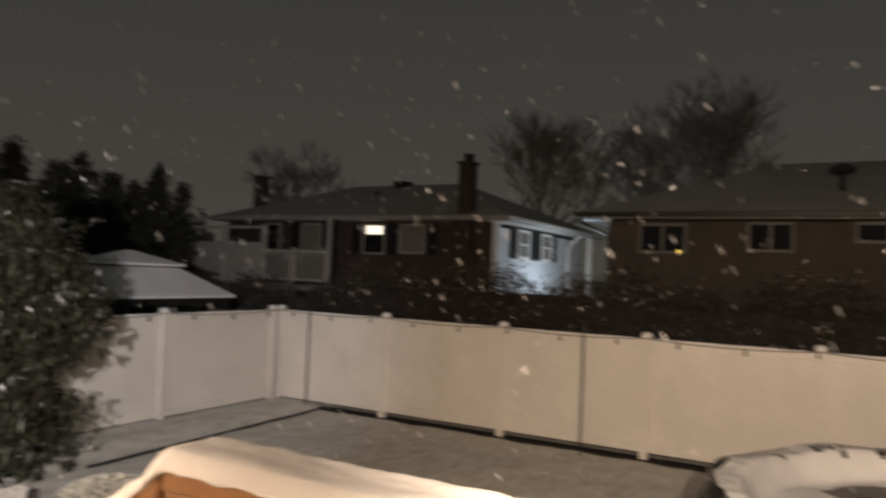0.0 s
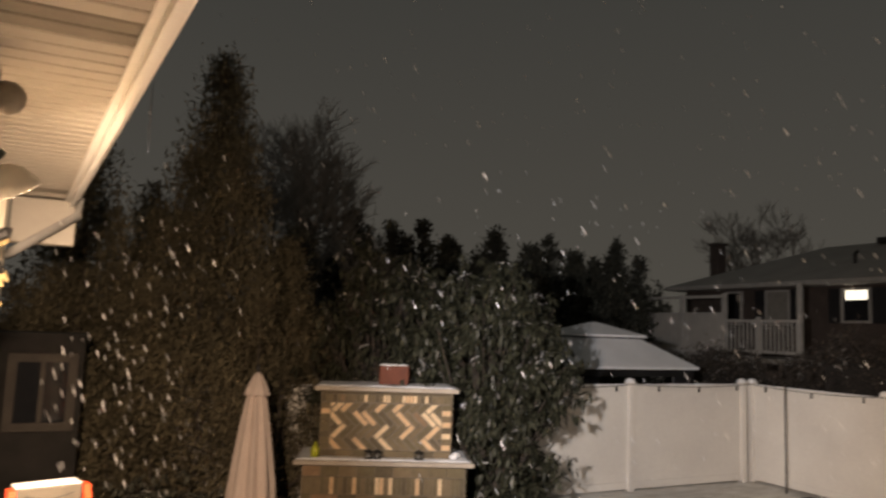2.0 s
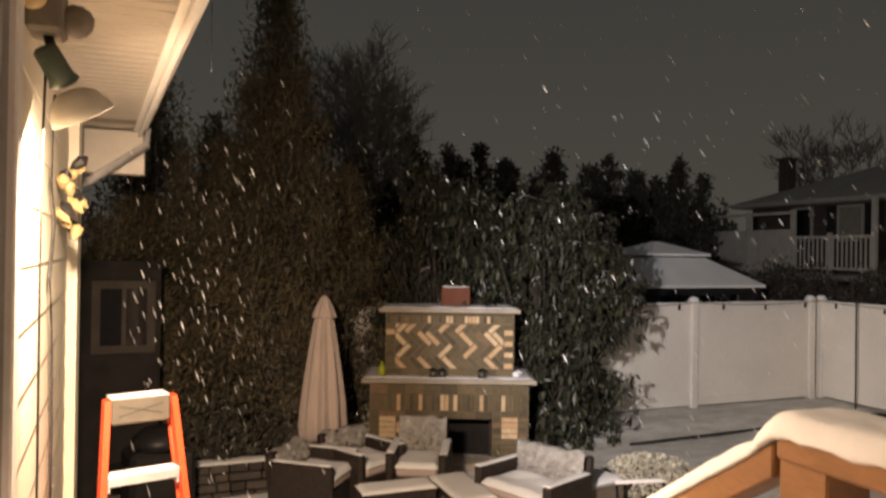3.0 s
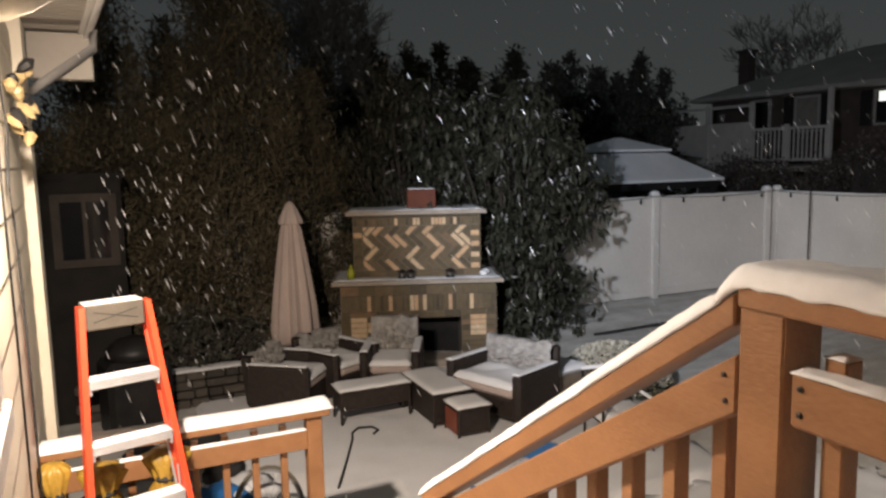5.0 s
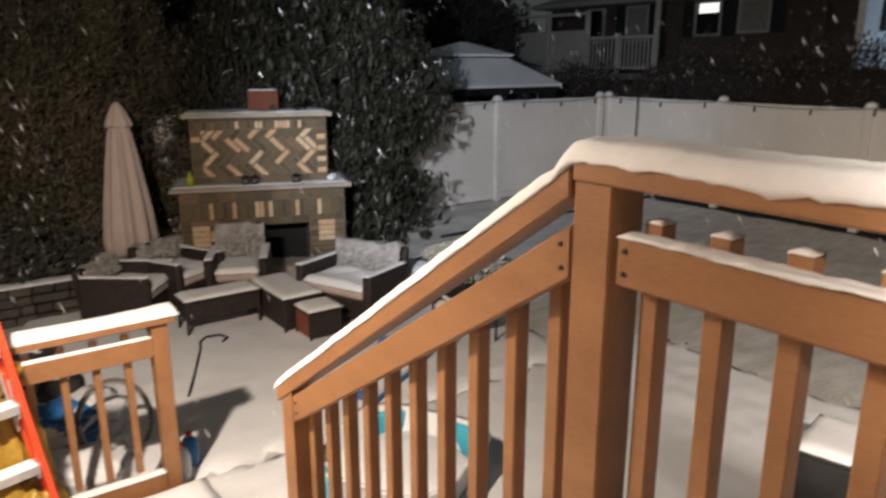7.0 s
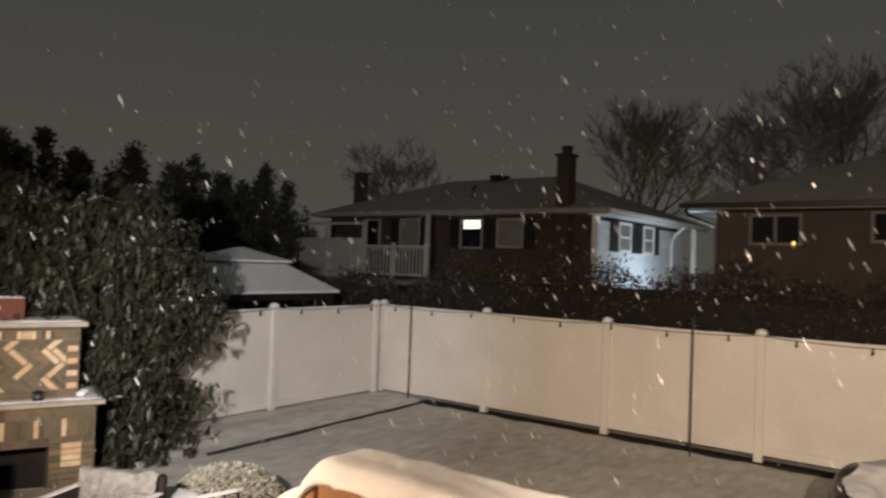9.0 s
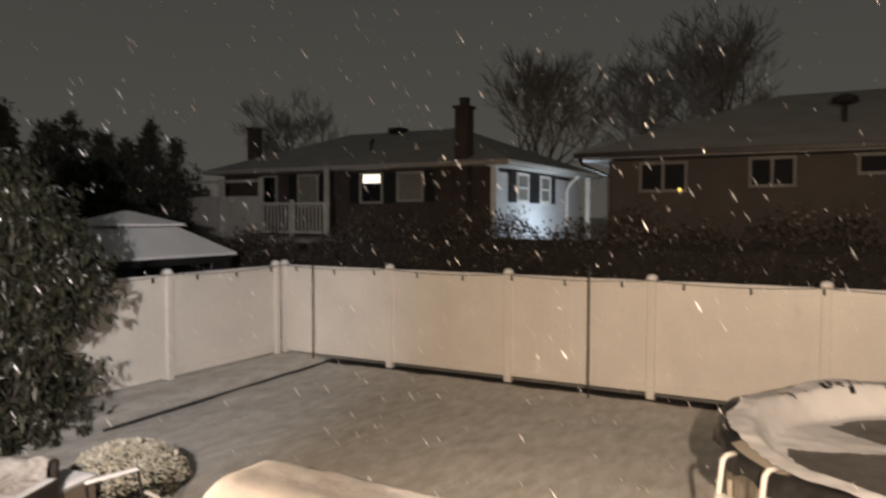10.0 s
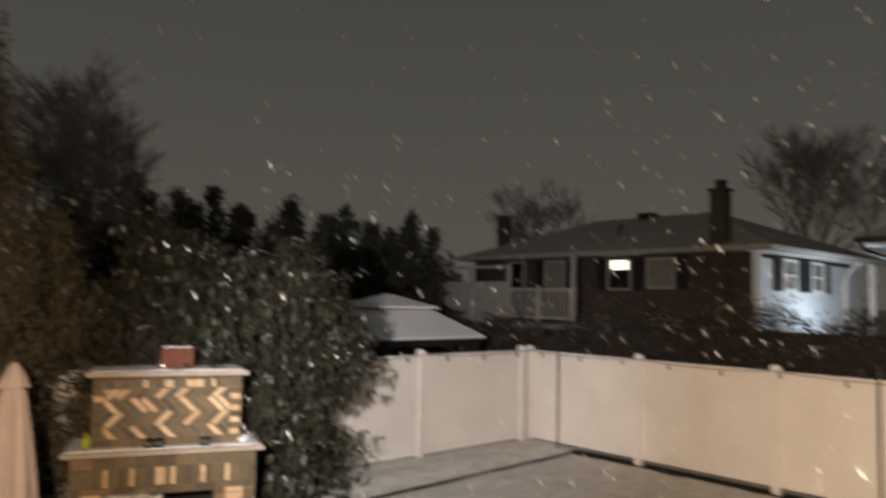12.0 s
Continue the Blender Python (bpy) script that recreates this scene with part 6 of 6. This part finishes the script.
# falling snow
g = np.random.default_rng(5)
n = 1400
c = np.stack([g.uniform(-0.2, 11, n), g.uniform(-1, 10, n), g.uniform(0.2, 6.5, n)], 1)
c = np.concatenate([c, np.stack([g.uniform(0.15, 1.4, 95), g.uniform(5.5, 8.4, 95), g.uniform(1.0, 3.9, 95)], 1)])
c = np.concatenate([c, np.stack([g.uniform(-0.25, 0.7, 100), g.uniform(4.8, 7.6, 100), g.uniform(1.7, 3.3, 100)], 1)])
c = np.concatenate([c, np.stack([g.uniform(1.6, 6.0, 150), g.uniform(-1.5, 5.0, 150), g.uniform(2.2, 5.2, 150)], 1)])
near = np.linalg.norm(c - [0.0, 0.6, 2.8], axis=1)
c = c[(near > 1.6) & (np.linalg.norm(c - [-0.2, 2.9, 3.1], axis=1) > 2.3) & (np.linalg.norm(c - [-0.12, -0.25, 3.36], axis=1) > 2.5)]
# none close in front of the lamps towards the fireplace
on = np.array([-0.15, 2.85, 3.12]) + (c - [-0.15, 2.85, 3.12]) * (6.0 / np.maximum(c[:, 1:2] - 2.85, 0.1))
c = c[(c[:, 1] < 2.9) | (on[:, 0] < 1.2) | (on[:, 0] > 4.6) | (on[:, 2] < 0) | (on[:, 2] > 2.5)]
wall_side = c[:, 0] > -0.05 - 0.06 * (c[:, 1] - 3.0)
c = c[wall_side]
base = np.array([(1, 0, 0), (-1, 0, 0), (0, 1, 0), (0, -1, 0), (0, 0, 1), (0, 0, -1)])
fc = np.array([(0, 2, 4), (2, 1, 4), (1, 3, 4), (3, 0, 4), (2, 0, 5), (1, 2, 5), (3, 1, 5), (0, 3, 5)])
sz = g.uniform(0.0038, 0.0095, len(c)) * np.clip(np.linalg.norm(c - [0, 0.6, 2.8], axis=1) / 5, 0.6, 1.3)
v = (c[:, None, :] + base[None] * sz[:, None, None] * g.uniform(0.6, 1.3, (len(c), 6, 1)) * [0.42, 0.42, 4.2]).reshape(-1, 6, 3)
v[:, :, 0] += (v[:, :, 2] - c[:, None, 2]) * -0.35
v[:, :, 1] += (v[:, :, 2] - c[:, None, 2]) * 0.5
v = v.reshape(-1, 3)
f = (np.arange(len(c))[:, None, None] * 6 + fc[None]).reshape(-1, 3)
tagged(new("falling_snow", soup("falling_snow", v.tolist(), f.tolist(), FLAKE)), "sparse white snowflakes drifting in the air", "snow", kind="stuff")

# ---- fences, board by board ----
fence_run("fence_back", "white vinyl privacy fence along the back of the yard", POST_Y, "y")
fence_run("fence_side", "white vinyl privacy fence along the side of the yard", [11.24, 8.54, 6.10, 3.66, 1.22, -1.22], "x")
